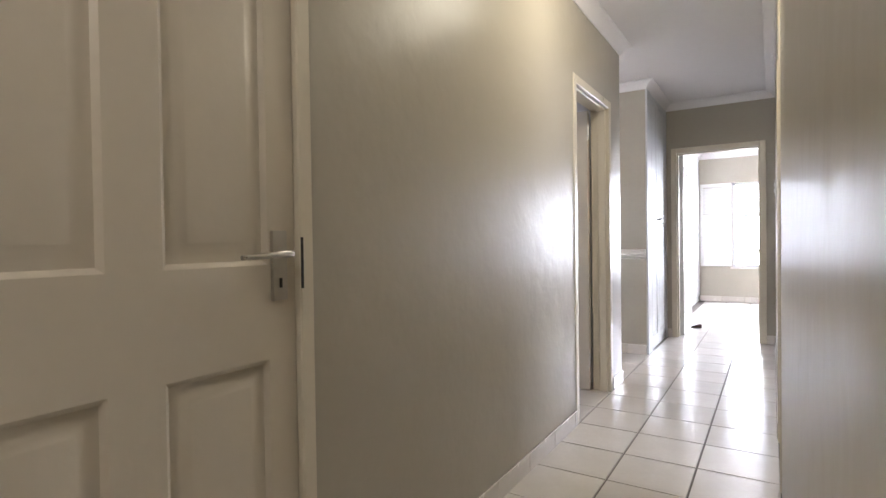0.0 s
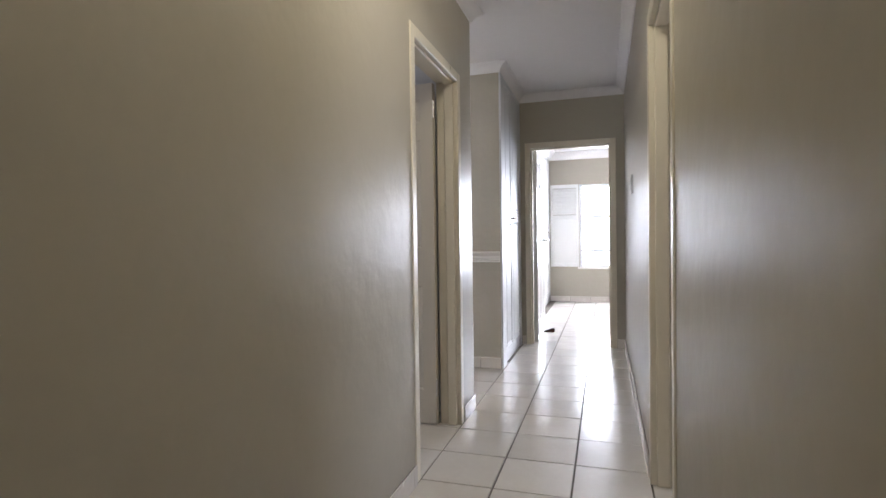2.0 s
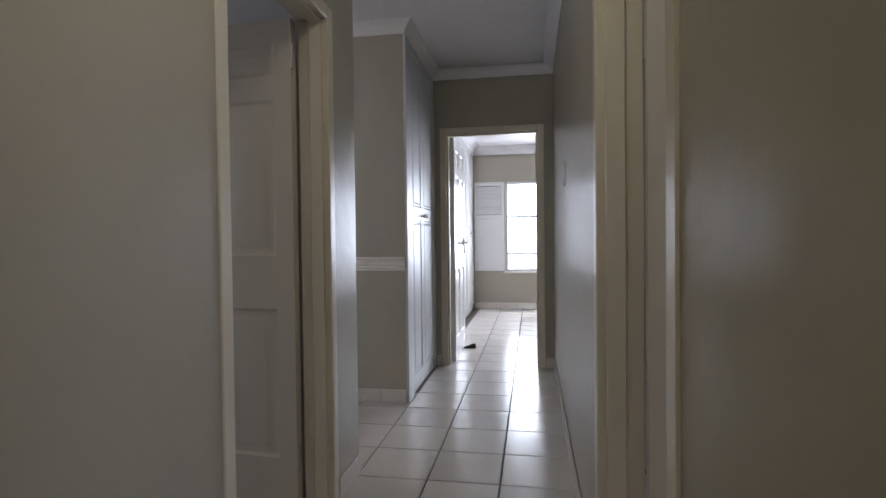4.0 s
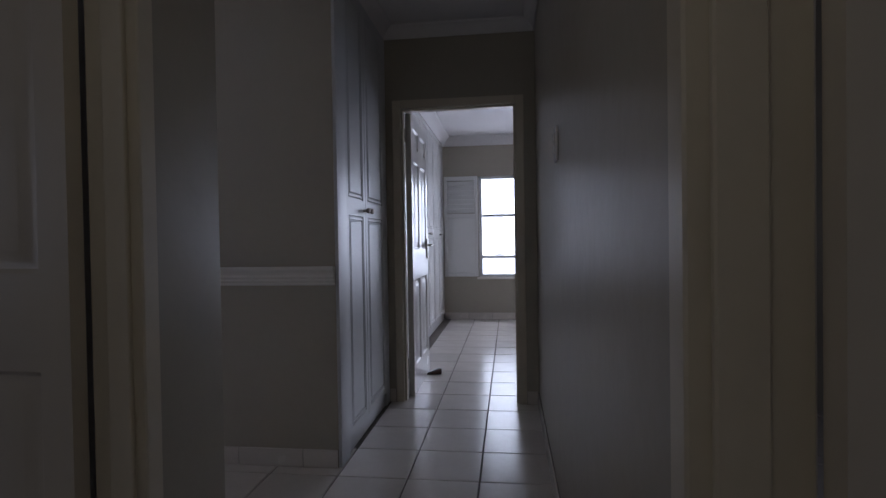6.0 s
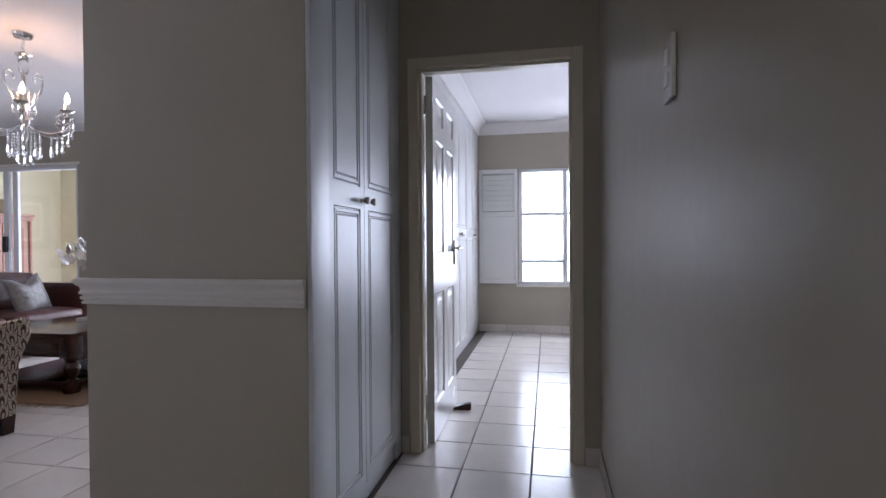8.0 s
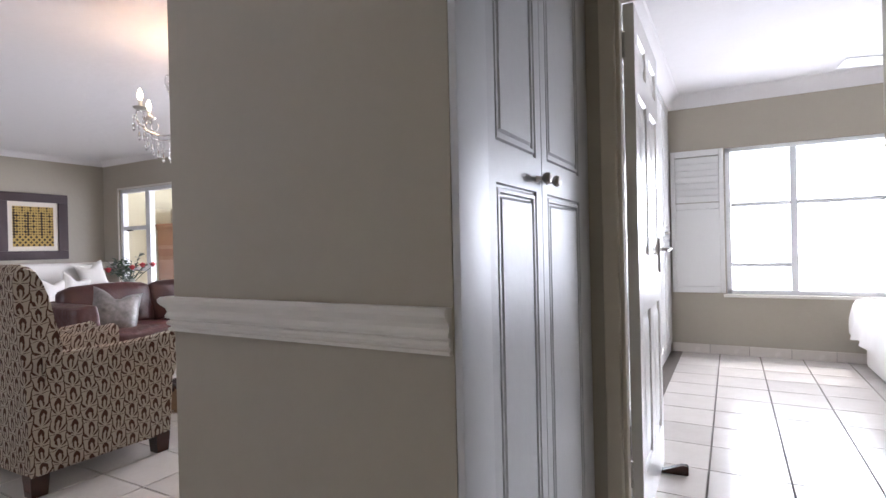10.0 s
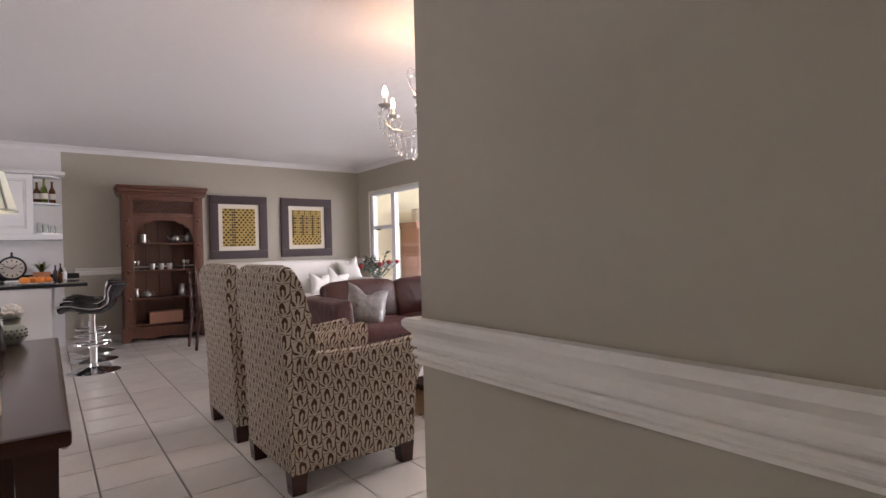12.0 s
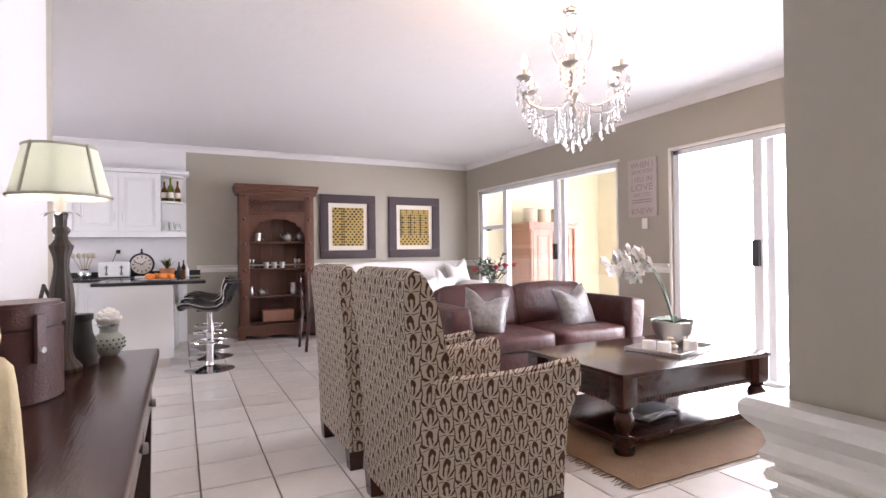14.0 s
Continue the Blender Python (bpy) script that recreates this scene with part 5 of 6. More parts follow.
part("scalloped_arch", prism(outline, BX - 0.035, BX - 0.015, "x"), M_TEAK, bk)
for z in (0.20, 0.545, 0.915, 1.28):
    part("shelf", box(XW + 0.026, BX - 0.052, BY0 + 0.071, BY1 - 0.071, z, z + 0.022, 0.003, 1), M_TEAK, bk)
ap = [(BY0 - 0.01, 0.19), (BY0 - 0.01, 0.0), (BY0 + 0.08, 0.0)]
for i in range(21):
    t = i / 20
    ap.append((BY0 + 0.1 + (BY1 - BY0 - 0.2) * t, 0.045 + 0.025 * math.cos(t * 4 * math.pi) - (0.02 if 0.4 < t < 0.6 else 0)))
ap += [(BY1 - 0.08, 0.0), (BY1 + 0.01, 0.0), (BY1 + 0.01, 0.19)]
part("shaped_apron", prism(ap, BX - 0.05, BX + 0.005, "x"), M_TEAK, bk)


def cup(name, x, y, z, prof, material, label, group, handle=0.0):
    c = thing(name, (x, y, z), label, name.replace("_", " "), group)
    part("body", lathe(prof, 18), material, c)
    if handle:
        hh = prof[-1][1] * 0.5
        part("handle", tube(arc((0, prof[1][0], hh), handle, -80, 80, 8, "yz"), 0.004, 6), material, c)
    return c


MUG = [(0.030, 0), (0.038, 0.01), (0.036, 0.05), (0.042, 0.09), (0.038, 0.09), (0.032, 0.05), (0.028, 0.012)]
GOB = [(0.026, 0), (0.006, 0.012), (0.005, 0.06), (0.018, 0.075), (0.024, 0.105), (0.021, 0.125), (0.018, 0.105), (0.004, 0.08)]
BEA = [(0.030, 0), (0.033, 0.01), (0.040, 0.085), (0.036, 0.085), (0.028, 0.012)]
JUG = [(0.04, 0), (0.05, 0.02), (0.048, 0.07), (0.034, 0.12), (0.042, 0.16), (0.037, 0.16), (0.028, 0.12), (0.04, 0.06), (0.03, 0.01)]
TEA = [(0.04, 0), (0.062, 0.03), (0.066, 0.06), (0.048, 0.095), (0.02, 0.105), (0.012, 0.125), (0.003, 0.13)]
sx_ = BX - 0.15
cup("mug", sx_, 6.36, 1.303, [(r * 1.3, z * 1.3) for r, z in MUG], M_PEWTER, "pewter mug with a handle on a shelf", "pewter on the shelves", 0.035)
tp = cup("teapot", sx_, 6.76, 1.303, TEA, M_PEWTER, "round pewter teapot on a shelf", "pewter on the shelves", 0.04)
part("spout", tube([(0, -0.055, 0.04), (0, -0.09, 0.07), (0, -0.10, 0.10)], 0.009, 8, None, 0.6), M_PEWTER, tp)
cup("teapot", sx_ - 0.04, 6.93, 1.303, [(r * 0.9, z * 1.15) for r, z in TEA], M_PEWTER, "round pewter teapot on a shelf", "pewter on the shelves", 0.04)
for y in (6.255, 6.295, 6.86, 6.91):
    cup("goblet", sx_, y, 0.938, GOB, M_PEWTER, "small silver goblet on a shelf", "goblets on the shelves")
for y in (6.47, 6.575, 6.68):
    cup("beaker", sx_, y, 0.938, BEA, M_STEEL, "dull steel beaker on a shelf", "beakers on the shelves")
cup("jug", sx_, 6.27, 0.568, [(r * 0.8, z * 0.8) for r, z in JUG], M_PEWTER, "pewter jug with a narrow neck", "pewter on the shelves", 0.035)
cup("teapot", sx_, 6.40, 0.568, [(r * 0.9, z * 0.8) for r, z in TEA], M_PEWTER, "round pewter teapot on a shelf", "pewter on the shelves", 0.03)
cup("jug", sx_, 6.83, 0.568, JUG, M_PEWTER, "pewter jug with a narrow neck", "pewter on the shelves", 0.045)
bx = thing("wooden_box", (sx_, 6.61, 0.223), "plain brown wooden box on the bottom shelf", "box")
part("box_body", box(-0.11, 0.11, -0.2, 0.2, 0, 0.13, 0.004), M_PINE, bx)
part("lid", box(-0.115, 0.115, -0.205, 0.205, 0.131, 0.15, 0.004), M_PINE, bx)

# dark side chair half hidden by the armchairs
sc = thing("side_chair", (-7.75, 6.95, 0), "dark wooden side chair with a slatted back", "chair")
part("seat", soft_box(-0.22, 0.22, -0.22, 0.22, 0.43, 0.475, 0.015, 0.005), M_MAHOG, sc)
for x in (-0.19, 0.19):
    part("leg", tube([(x, 0.19, 0), (x, 0.19, 0.43)], 0.017, 8), M_MAHOG, sc)
    part("back_leg", tube([(x, -0.24, 0), (x, -0.2, 0.43), (x, -0.23, 0.92)], 0.018, 8), M_MAHOG, sc)
for z in (0.6, 0.74, 0.88):
    part("back_slat", box(-0.18, 0.18, -0.235, -0.215, z - 0.03, z + 0.03, 0.006), M_MAHOG, sc)

# ---- kitchen ----
kw = structure("kitchen_wall_white", box(XW + 0.002, XW + 0.006, 2.3, 5.50, 0.0, 2.484), M_CEIL, "white painted kitchen wall")
uc = thing("wall_cupboard", (0, 0, 0), "white kitchen wall cupboard with panelled doors", "kitchen cupboard")
UX = -8.80
part("carcass", box(XW + 0.008, UX - 0.02, 3.0, 5.215, 1.42, 2.14, 0.002, 1), M_WHITE, uc)
part("cornice", box(XW + 0.008, UX + 0.03, 3.0, 5.235, 2.141, 2.185, 0.012, 3), M_WHITE, uc)
part("light_rail", box(XW + 0.008, UX + 0.015, 3.0, 5.49, 1.355, 1.419, 0.005), M_WHITE, uc)
for a, b_, hy in ((3.42, 3.86, 3.82), (3.87, 4.31, 3.91), (4.33, 4.765, 4.73), (4.772, 5.21, 4.81)):
    cupboard_door(uc, a, b_, (1.425, 2.135), UX, 1, M_WHITE, None, (hy, 1.6), "door", 0.018, 0.06)
es = thing("end_shelf_unit", (0, 0, 0), "white open corner shelf at the end of the cupboards", "shelf")
part("back", box(XW + 0.008, XW + 0.02, 5.218, 5.49, 1.421, 2.14), M_WHITE, es)
for z in (1.421, 1.79, 2.122):
    pts = [(XW + 0.021, 5.218), (UX - 0.02, 5.218)] + [(XW + 0.021 + 0.28 * math.cos(radians(a)), 5.218 + 0.27 * math.sin(radians(a))) for a in range(10, 91, 10)]
    part("shelf", prism(pts, z, z + 0.018, "z"), M_WHITE, es)
part("cornice", box(XW + 0.008, UX + 0.02, 5.237, 5.53, 2.142, 2.185, 0.01, 2), M_WHITE, es)
BOT = [(0.032, 0), (0.036, 0.006), (0.036, 0.15), (0.028, 0.18), (0.013, 0.21), (0.012, 0.27), (0.015, 0.272), (0.015, 0.285)]
for y, m_, s, dx in ((5.25, M_AMBER, 0.9, 0.0), (5.32, M_BOTTLE, 1.05, 0.03), (5.40, M_AMBER, 0.95, -0.02)):
    bt = thing("bottle", (XW + 0.13 + dx, y, 1.809), "glass liquor bottle on the corner shelf", "bottle", "bottles on the corner shelf")
    part("bottle_body", lathe([(r, z * s) for r, z in BOT], 18), m_, bt)
    part("label", lathe([(0.0365, 0.05), (0.0365, 0.12)], 18), M_MOUNT, bt)
for y, s in ((5.27, 0.13), (5.33, 0.11), (5.40, 0.09)):
    jr = thing("glass_jar", (XW + 0.14, y, 1.440), "small clear glass jar on the corner shelf", "jar", "jars on the corner shelf")
    part("jar", lathe([(0.025, 0), (0.03, 0.005), (0.03, s * 0.8), (0.022, s * 0.9), (0.024, s), (0.02, s), (0.026, s * 0.78), (0.026, 0.01)], 16), M_CLEAR, jr)

bc_ = thing("base_cupboard", (0, 0, 0), "cream kitchen base cupboard with bar handles", "kitchen cupboard")
part("carcass", box(XW + 0.008, -8.58, 3.0, 5.40, 0.10, 0.835), M_WHITE, bc_)
part("plinth", box(XW + 0.008, -8.62, 3.0, 5.40, 0, 0.099), M_WHITE, bc_)
for i in range(5):
    a = 3.02 + i * 0.46
    cupboard_door(bc_, a, a + 0.452, (0.105, 0.83), -8.558, 1, M_WHITE, None, (a + 0.40, 0.68), "door", 0.02, 0.05)
wt = thing("worktop", (0, 0, 0), "polished black granite worktop with upstand", "worktop")
part("slab", box(XW + 0.008, -8.53, 3.0, 5.52, 0.836, 0.868, 0.004), M_GRANITE, wt)
part("upstand", box(XW + 0.008, XW + 0.026, 3.0, 5.66, 0.869, 0.935, 0.002), M_GRANITE, wt)
pn = thing("breakfast_bar", (0, 0, 0), "white breakfast bar with black granite overhanging top", "counter")
PX = -7.42
part("base", box(-8.52, PX - 0.03, 4.76, 5.36, 0.09, 0.835, 0.004), M_WHITE, pn)
part("plinth", box(-8.5, PX - 0.06, 4.80, 5.32, 0, 0.089), M_SKIRT, pn)
part("top_slab", box(-8.528, PX + 0.01, 4.66, 5.66, 0.836, 0.868, 0.005), M_GRANITE, pn, "black granite top")
part("cover_panel", box(PX - 0.029, PX - 0.012, 4.76, 5.36, 0.10, 0.834, 0.003), M_WHITE, pn)


def bar_stool(place, rz):
    s = thing("bar_stool", place, "black vinyl bar stool with chrome gas-lift base", "stool", "bar stools")
    part("foot_disc", lathe([(0.205, 0), (0.205, 0.006), (0.18, 0.016), (0.10, 0.03), (0.04, 0.05), (0.03, 0.08)], 32), M_CHROME, s)
    part("column", lathe([(0.03, 0.08), (0.03, 0.36), (0.02, 0.365), (0.02, 0.57)], 18), M_CHROME, s)
    part("foot_rest", tube(arc((0, 0.0, 0.27), 0.15, -140, 140, 18, "xy") , 0.009, 8, tube([(0.03, 0, 0.27), (0.15, 0, 0.27)], 0.009, 8)), M_CHROME, s)
    b = bmesh.new()
    prof = [(0.22, 0.605), (0.18, 0.625), (0.12, 0.622), (0.05, 0.600), (-0.02, 0.585), (-0.09, 0.590), (-0.14, 0.625), (-0.165, 0.68), (-0.185, 0.75), (-0.215, 0.805), (-0.235, 0.83)]
    rows = []
    for x, z in prof:
        back = max(0, (z - 0.63) / 0.2)
        half = 0.19 - 0.02 * back
        up, lo = [], []
        for j in range(9):
            v = -1 + j / 4
            yy = v * half
            curl = (0.035 * v * v) * (1 - back)
            fwd = 0.06 * v * v * back
            up.append((x + fwd, yy, z + curl))
        rows.append(up)
    nrm = 0.042
    top = [[b.verts.new(p) for p in r] for r in rows]
    bot = [[b.verts.new((p[0] - nrm * max(0, (p[2] - 0.62) / 0.2), p[1], p[2] - nrm * (1 - 0.7 * max(0, min(1, (p[2] - 0.62) / 0.2))))) for p in r] for r in rows]
    for g, fl in ((top, 1), (bot, 0)):
        for p, q in zip(g, g[1:]):
            for j in range(8):
                b.faces.new((p[j], p[j + 1], q[j + 1], q[j]))
    for i in range(len(rows) - 1):
        for j in (0, 8):
            b.faces.new((top[i][j], top[i + 1][j], bot[i + 1][j], bot[i][j]))
    for i in (0, len(rows) - 1):
        for j in range(8):
            b.faces.new((top[i][j], top[i][j + 1], bot[i][j + 1], bot[i][j]))
    part("seat_shell", b, M_VINYL, s, "", 50)
    for j in (0, 8):
        part("trim", tube([(r[j][0], r[j][1] * 1.01, r[j][2] - 0.01) for r in rows], 0.006, 6), M_CHROME, s, "chrome edge trim")
    part("seat_plate", box(-0.09, 0.09, -0.08, 0.08, 0.56, 0.572, 0.003), M_BLACK, s)
    s.scale = (1.12, 1.12, 1.04)
    return rot(s, rz)


st1 = bar_stool((-7.12, 5.68, 0), 256)
copy_thing(st1, pose(-7.80, 5.72, 0, 0, 0, 253))
copy_thing(st1, pose(-8.42, 5.74, 0, 0, 0, 260))

WZ = 0.869
tsr = thing("toaster", (-8.86, 4.72, WZ), "white four-slice toaster with chrome levers", "toaster")
part("shell", box(-0.09, 0.09, -0.16, 0.16, 0.01, 0.19, 0.03, 4), M_WHITE, tsr)
part("base", box(-0.085, 0.085, -0.155, 0.155, 0, 0.012), M_BLACK, tsr)
for y in (-0.075, 0.075):
    part("slot", box(-0.06, 0.06, y - 0.045, y + 0.045, 0.188, 0.193), M_STEEL, tsr)
    part("lever", box(0.088, 0.105, y - 0.02, y + 0.02, 0.12, 0.135, 0.004), M_CHROME, tsr)
    part("lever_slot", box(0.088, 0.0925, y - 0.006, y + 0.006, 0.05, 0.15), M_BLACK, tsr)
    part("dial", lathe([(0.018, 0), (0.016, 0.014)], 14, m=pose(0.09, y, 0.05, 0, 90, 0)), M_CHROME, tsr)
ck = thing("mantel_clock", (-8.92, 5.0, WZ), "round dark iron clock with white face and finial", "clock")
part("case", lathe([(0.13, -0.02), (0.14, -0.012), (0.14, 0.012), (0.13, 0.02), (0.118, 0.02), (0.118, 0.008)], 36, m=pose(0, 0, 0.155, 0, 90, 0)), M_BLACK, ck)
part("face", lathe([(0.117, 0), (0.117, 0.004)], 36, m=pose(0.006, 0, 0.155, 0, 90, 0)), M_MOUNT, ck)
for i in range(12):
    a = radians(30 * i)
    bb = box(-0.001, 0.001, -0.005, 0.005, 0.078, 0.104)
    bb.transform(pose(0.012, 0, 0.155, 30 * i, 0, 0))
    part("numeral", bb, M_BLACK, ck)
for ang, L in ((-52, 0.062), (70, 0.09)):
    bb = box(-0.001, 0.001, -0.004, 0.004, -0.015, L)
    bb.transform(pose(0.014, 0, 0.155, ang, 0, 0))
    part("clock_hand", bb, M_BLACK, ck)
part("finial", lathe([(0.012, 0.29), (0.02, 0.302), (0.008, 0.315), (0.016, 0.33), (0.003, 0.35)], 14), M_BLACK, ck)
part("foot", box(-0.03, 0.03, -0.05, 0.05, 0, 0.02, 0.004), M_BLACK, ck)
up = thing("utensil_jar", (-8.84, 4.42, WZ), "silver jar full of wooden kitchen spoons", "utensils")
part("jar", lathe([(0.05, 0), (0.07, 0.03), (0.068, 0.07), (0.05, 0.10), (0.055, 0.11), (0.048, 0.11), (0.045, 0.09)], 20), M_CHROME, up)
ur = random.Random(5)
for i in range(7):
    dx, dy = ur.uniform(-0.08, 0.08), ur.uniform(-0.1, 0.1)
    sp = part("spoon", tube([(0, 0, 0.03), (dx, dy, 0.22 + ur.uniform(0, 0.05))], 0.006, 6), M_POT, up)
    part("bowl", ball(0.026, (dx * 1.1, dy * 1.1, 0.27), (0.5, 1, 1.3), 2), M_POT, sp)
pb = thing("produce_basket", (-8.80, 5.28, WZ), "terracotta pot of green vegetables", "basket")
part("pot", lathe([(0.07, 0), (0.09, 0.10), (0.095, 0.10), (0.08, 0.095), (0.06, 0.02)], 20), M_TERRA, pb)
for i in range(9):
    part("vegetable", leaf_mesh(0.16, 0.022, 0.15, 5, None, pose(0, 0, 0.08, 0, -ur.uniform(50, 85), i * 40)), M_LEAF if i % 3 else M_BOTTLE, pb)
for y, m_, s in ((5.41, M_BLACK, 0.62), (5.46, M_AMBER, 0.7), (5.50, M_WHITE, 0.5)):
    o = thing("sauce_bottle", (-8.78, y, WZ), "small sauce bottle on the granite worktop", "bottle", "sauce bottles")
    part("bottle_body", lathe([(r * 0.7, z * s) for r, z in BOT], 14), m_, o)
fp = thing("fruit_plate", (-7.58, 5.22, 0.869), "white plate of oranges on the black counter", "plate")
part("plate", lathe([(0.08, 0), (0.10, 0.004), (0.17, 0.018), (0.172, 0.022), (0.10, 0.01)], 32), M_WHITE, fp)
for x, y in ((0, 0.0), (0.06, 0.05), (-0.03, 0.075), (0.05, -0.06), (-0.06, -0.02), (-0.02, -0.085), (0.0, 0.12)):
    og = thing("orange", (-7.58 + x, 5.22 + y, 0.882), "ripe orange on the plate", "orange", "oranges on the plate")
    part("fruit", ball(0.034, (0, 0, 0.034), (1, 1, 0.95), 3), M_ORANGE, og)
ob_ = thing("chopping_board", (-8.72, 5.10, WZ), "white chopping board lying on the worktop", "board")
part("board", box(-0.10, 0.10, -0.16, 0.16, 0, 0.014, 0.004), M_WHITE, ob_)
so_ = thing("wall_socket", (XW + 0.007, 4.78, 1.19), "white double plug socket with a black plug", "socket")
part("plate", box(0, 0.01, -0.08, 0.08, -0.05, 0.05, 0.003), M_WHITE, so_)
part("plug", box(0.0105, 0.045, -0.065, -0.02, -0.03, 0.015, 0.006), M_BLACK, so_)
part("cord", tube([(0.045, -0.045, -0.01), (0.09, -0.06, -0.03), (0.10, -0.10, -0.14), (0.12, -0.10, -0.25), (0.14, -0.09, -0.315)], 0.004, 6), M_BLACK, so_)

# ---- console table by the wall ----
CZ = 0.80
cs = thing("console_table", (0, 0, 0), "dark polished mahogany console table with rounded edges", "table")
CY0, CY1, CX0, CX1 = 4.912, 5.36, -3.60, -2.12
part("tabletop", box(CX0, CX1, CY0, CY1, CZ - 0.034, CZ, 0.014, 4), M_MAHOG, cs)
for y0, y1 in ((CY0 + 0.03, CY0 + 0.05), (CY1 - 0.055, CY1 - 0.035)):
    part("apron", box(CX0 + 0.10, CX1 - 0.10, y0, y1, 0.60, CZ - 0.035, 0.003), M_MAHOG, cs)
for x in (CX0 + 0.04, CX1 - 0.065):
    part("apron", box(x, x + 0.02, CY0 + 0.09, CY1 - 0.09, 0.60, CZ - 0.035, 0.003), M_MAHOG, cs)
for x in (CX0 + 0.06, CX1 - 0.06):
    for y in (CY0 + 0.055, CY1 - 0.055):
        lg = bmesh.new()
        a, b_ = 0.034, 0.022
        quads(lg, [(x - b_, y - b_, 0), (x + b_, y - b_, 0), (x + b_, y + b_, 0), (x - b_, y + b_, 0), (x - a, y - a, CZ - 0.036), (x + a, y - a, CZ - 0.036), (x + a, y + a, CZ - 0.036), (x - a, y + a, CZ - 0.036)],
              [(0, 3, 2, 1), (4, 5, 6, 7), (0, 1, 5, 4), (1, 2, 6, 5), (2, 3, 7, 6), (3, 0, 4, 7)])
        part("leg", lg, M_MAHOG, cs)
for i in range(3):
    x0 = CX0 + 0.12 + i * 0.42
    dr = part("drawer_front", box(x0, x0 + 0.40, CY1 - 0.034, CY1 - 0.022, 0.615, CZ - 0.05, 0.004), M_MAHOG, cs)
    part("drawer_knob", lathe([(0.006, 0), (0.014, 0.012), (0.012, 0.022)], 14, m=pose(x0 + 0.2, CY1 - 0.022, 0.685, -90)), M_PEWTER, dr)


def table_lamp(place):
    t = thing("table_lamp", place, "lit table lamp with fluted dark base and cream shade", "lamp", "console lamps")
    prof = [(0.046, 0), (0.048, 0.010), (0.040, 0.022), (0.030, 0.034), (0.024, 0.055), (0.023, 0.085), (0.028, 0.14), (0.031, 0.19), (0.028, 0.235), (0.021, 0.275), (0.018, 0.300), (0.020, 0.325), (0.028, 0.352), (0.029, 0.360), (0.022, 0.367), (0.016, 0.378), (0.015, 0.390), (0.020, 0.397), (0.022, 0.403), (0.020, 0.409), (0.013, 0.416), (0.014, 0.435), (0.017, 0.450), (0.013, 0.455)]
    part("base", lathe(prof, 56, flute=0.04, nfl=14), M_BRONZE, t)
    lv = None
    for k in range(6):
        lv = leaf_mesh(0.055, 0.012, 0.5, 6, lv, pose(0, 0, 0.452, 0, -8, 60 * k))
    part("leaf_collar", lv, M_PEWTER, t, "metal leaf collar")
    part("candle_tube", lathe([(0.013, 0.452), (0.013, 0.535)], 14), M_TRIM, t)
    bl = part("bulb", ball(0.022, (0, 0, 0.56), (1, 1, 1.25), 2), M_BULB, t)
    bl.visible_shadow = False
    b = bmesh.new()
    seg, r0, r1, z0, z1 = 40, 0.124, 0.088, 0.496, 0.645
    ring = [[b.verts.new((r * math.cos(2 * math.pi * i / seg), r * math.sin(2 * math.pi * i / seg), z)) for i in range(seg)] for r, z in ((r0, z0), (r1, z1), (r1 - 0.003, z1), (r0 - 0.003, z0))]
    for p, q in zip(ring, ring[1:] + ring[:1]):
        for i in range(seg):
            b.faces.new((p[i], p[(i + 1) % seg], q[(i + 1) % seg], q[i]))
    part("shade", b, M_SHADE, t, "cream fabric shade with grey binding", 60)
    for r, z in ((r0, z0 + 0.004), (r1, z1 - 0.004)):
        part("binding", tube(arc((0, 0, z), r + 0.001, 0, 360, 40, "xy"), 0.004, 6), M_BAND, t)
    for k in range(4):
        a = radians(90 * k + 52)
        part("seam", tube([((r0 + 0.001) * math.cos(a), (r0 + 0.001) * math.sin(a), z0), ((r1 + 0.001) * math.cos(a), (r1 + 0.001) * math.sin(a), z1)], 0.0045, 6), M_BAND, t)
    return t


lm = table_lamp((-3.30, 5.125, CZ + 0.001))
copy_thing(lm, pose(-2.17, 5.09, CZ + 0.001, 0, 0, 30))

vc = thing("vanity_case", (-2.99, 5.09, CZ + 0.001), "oval wine-red leather case with brass lock", "case")
ov = [(0.105 * math.cos(radians(a)), 0.080 * math.sin(radians(a))) for a in range(0, 360, 10)]
part("body", prism(ov, 0, 0.165, "z", 0.004), M_CASE, vc)
part("lid", prism([(x * 1.03, y * 1.04) for x, y in ov], 0.167, 0.225, "z", 0.008), M_CASE, vc)
part("strap", box(0.02, 0.045, 0.078, 0.087, 0.09, 0.2, 0.003), M_CASE, vc)
part("lock", lathe([(0.008, 0), (0.007, 0.005)], 14, m=pose(0.032, 0.087, 0.12, -90)), M_PEWTER, vc)
rot(vc, -28)
bn = thing("binoculars", (-3.42, 5.135, CZ + 0.001), "old black binoculars standing on their lenses", "binoculars")
for dx in (-0.036, 0.036):
    part("barrel", lathe([(0.034, 0), (0.034, 0.02), (0.03, 0.03), (0.028, 0.065), (0.022, 0.08), (0.02, 0.11), (0.024, 0.115), (0.024, 0.128), (0.014, 0.128)], 18, (dx, dx * 0.3, 0)), M_BLACK, bn)
part("bridge", tube([(-0.03, -0.01, 0.05), (0.03, 0.01, 0.05)], 0.008, 8, tube([(-0.03, -0.01, 0.085), (0.03, 0.01, 0.085)], 0.006, 8, lathe([(0.012, 0.03), (0.012, 0.1)], 12))), M_BLACK, bn)
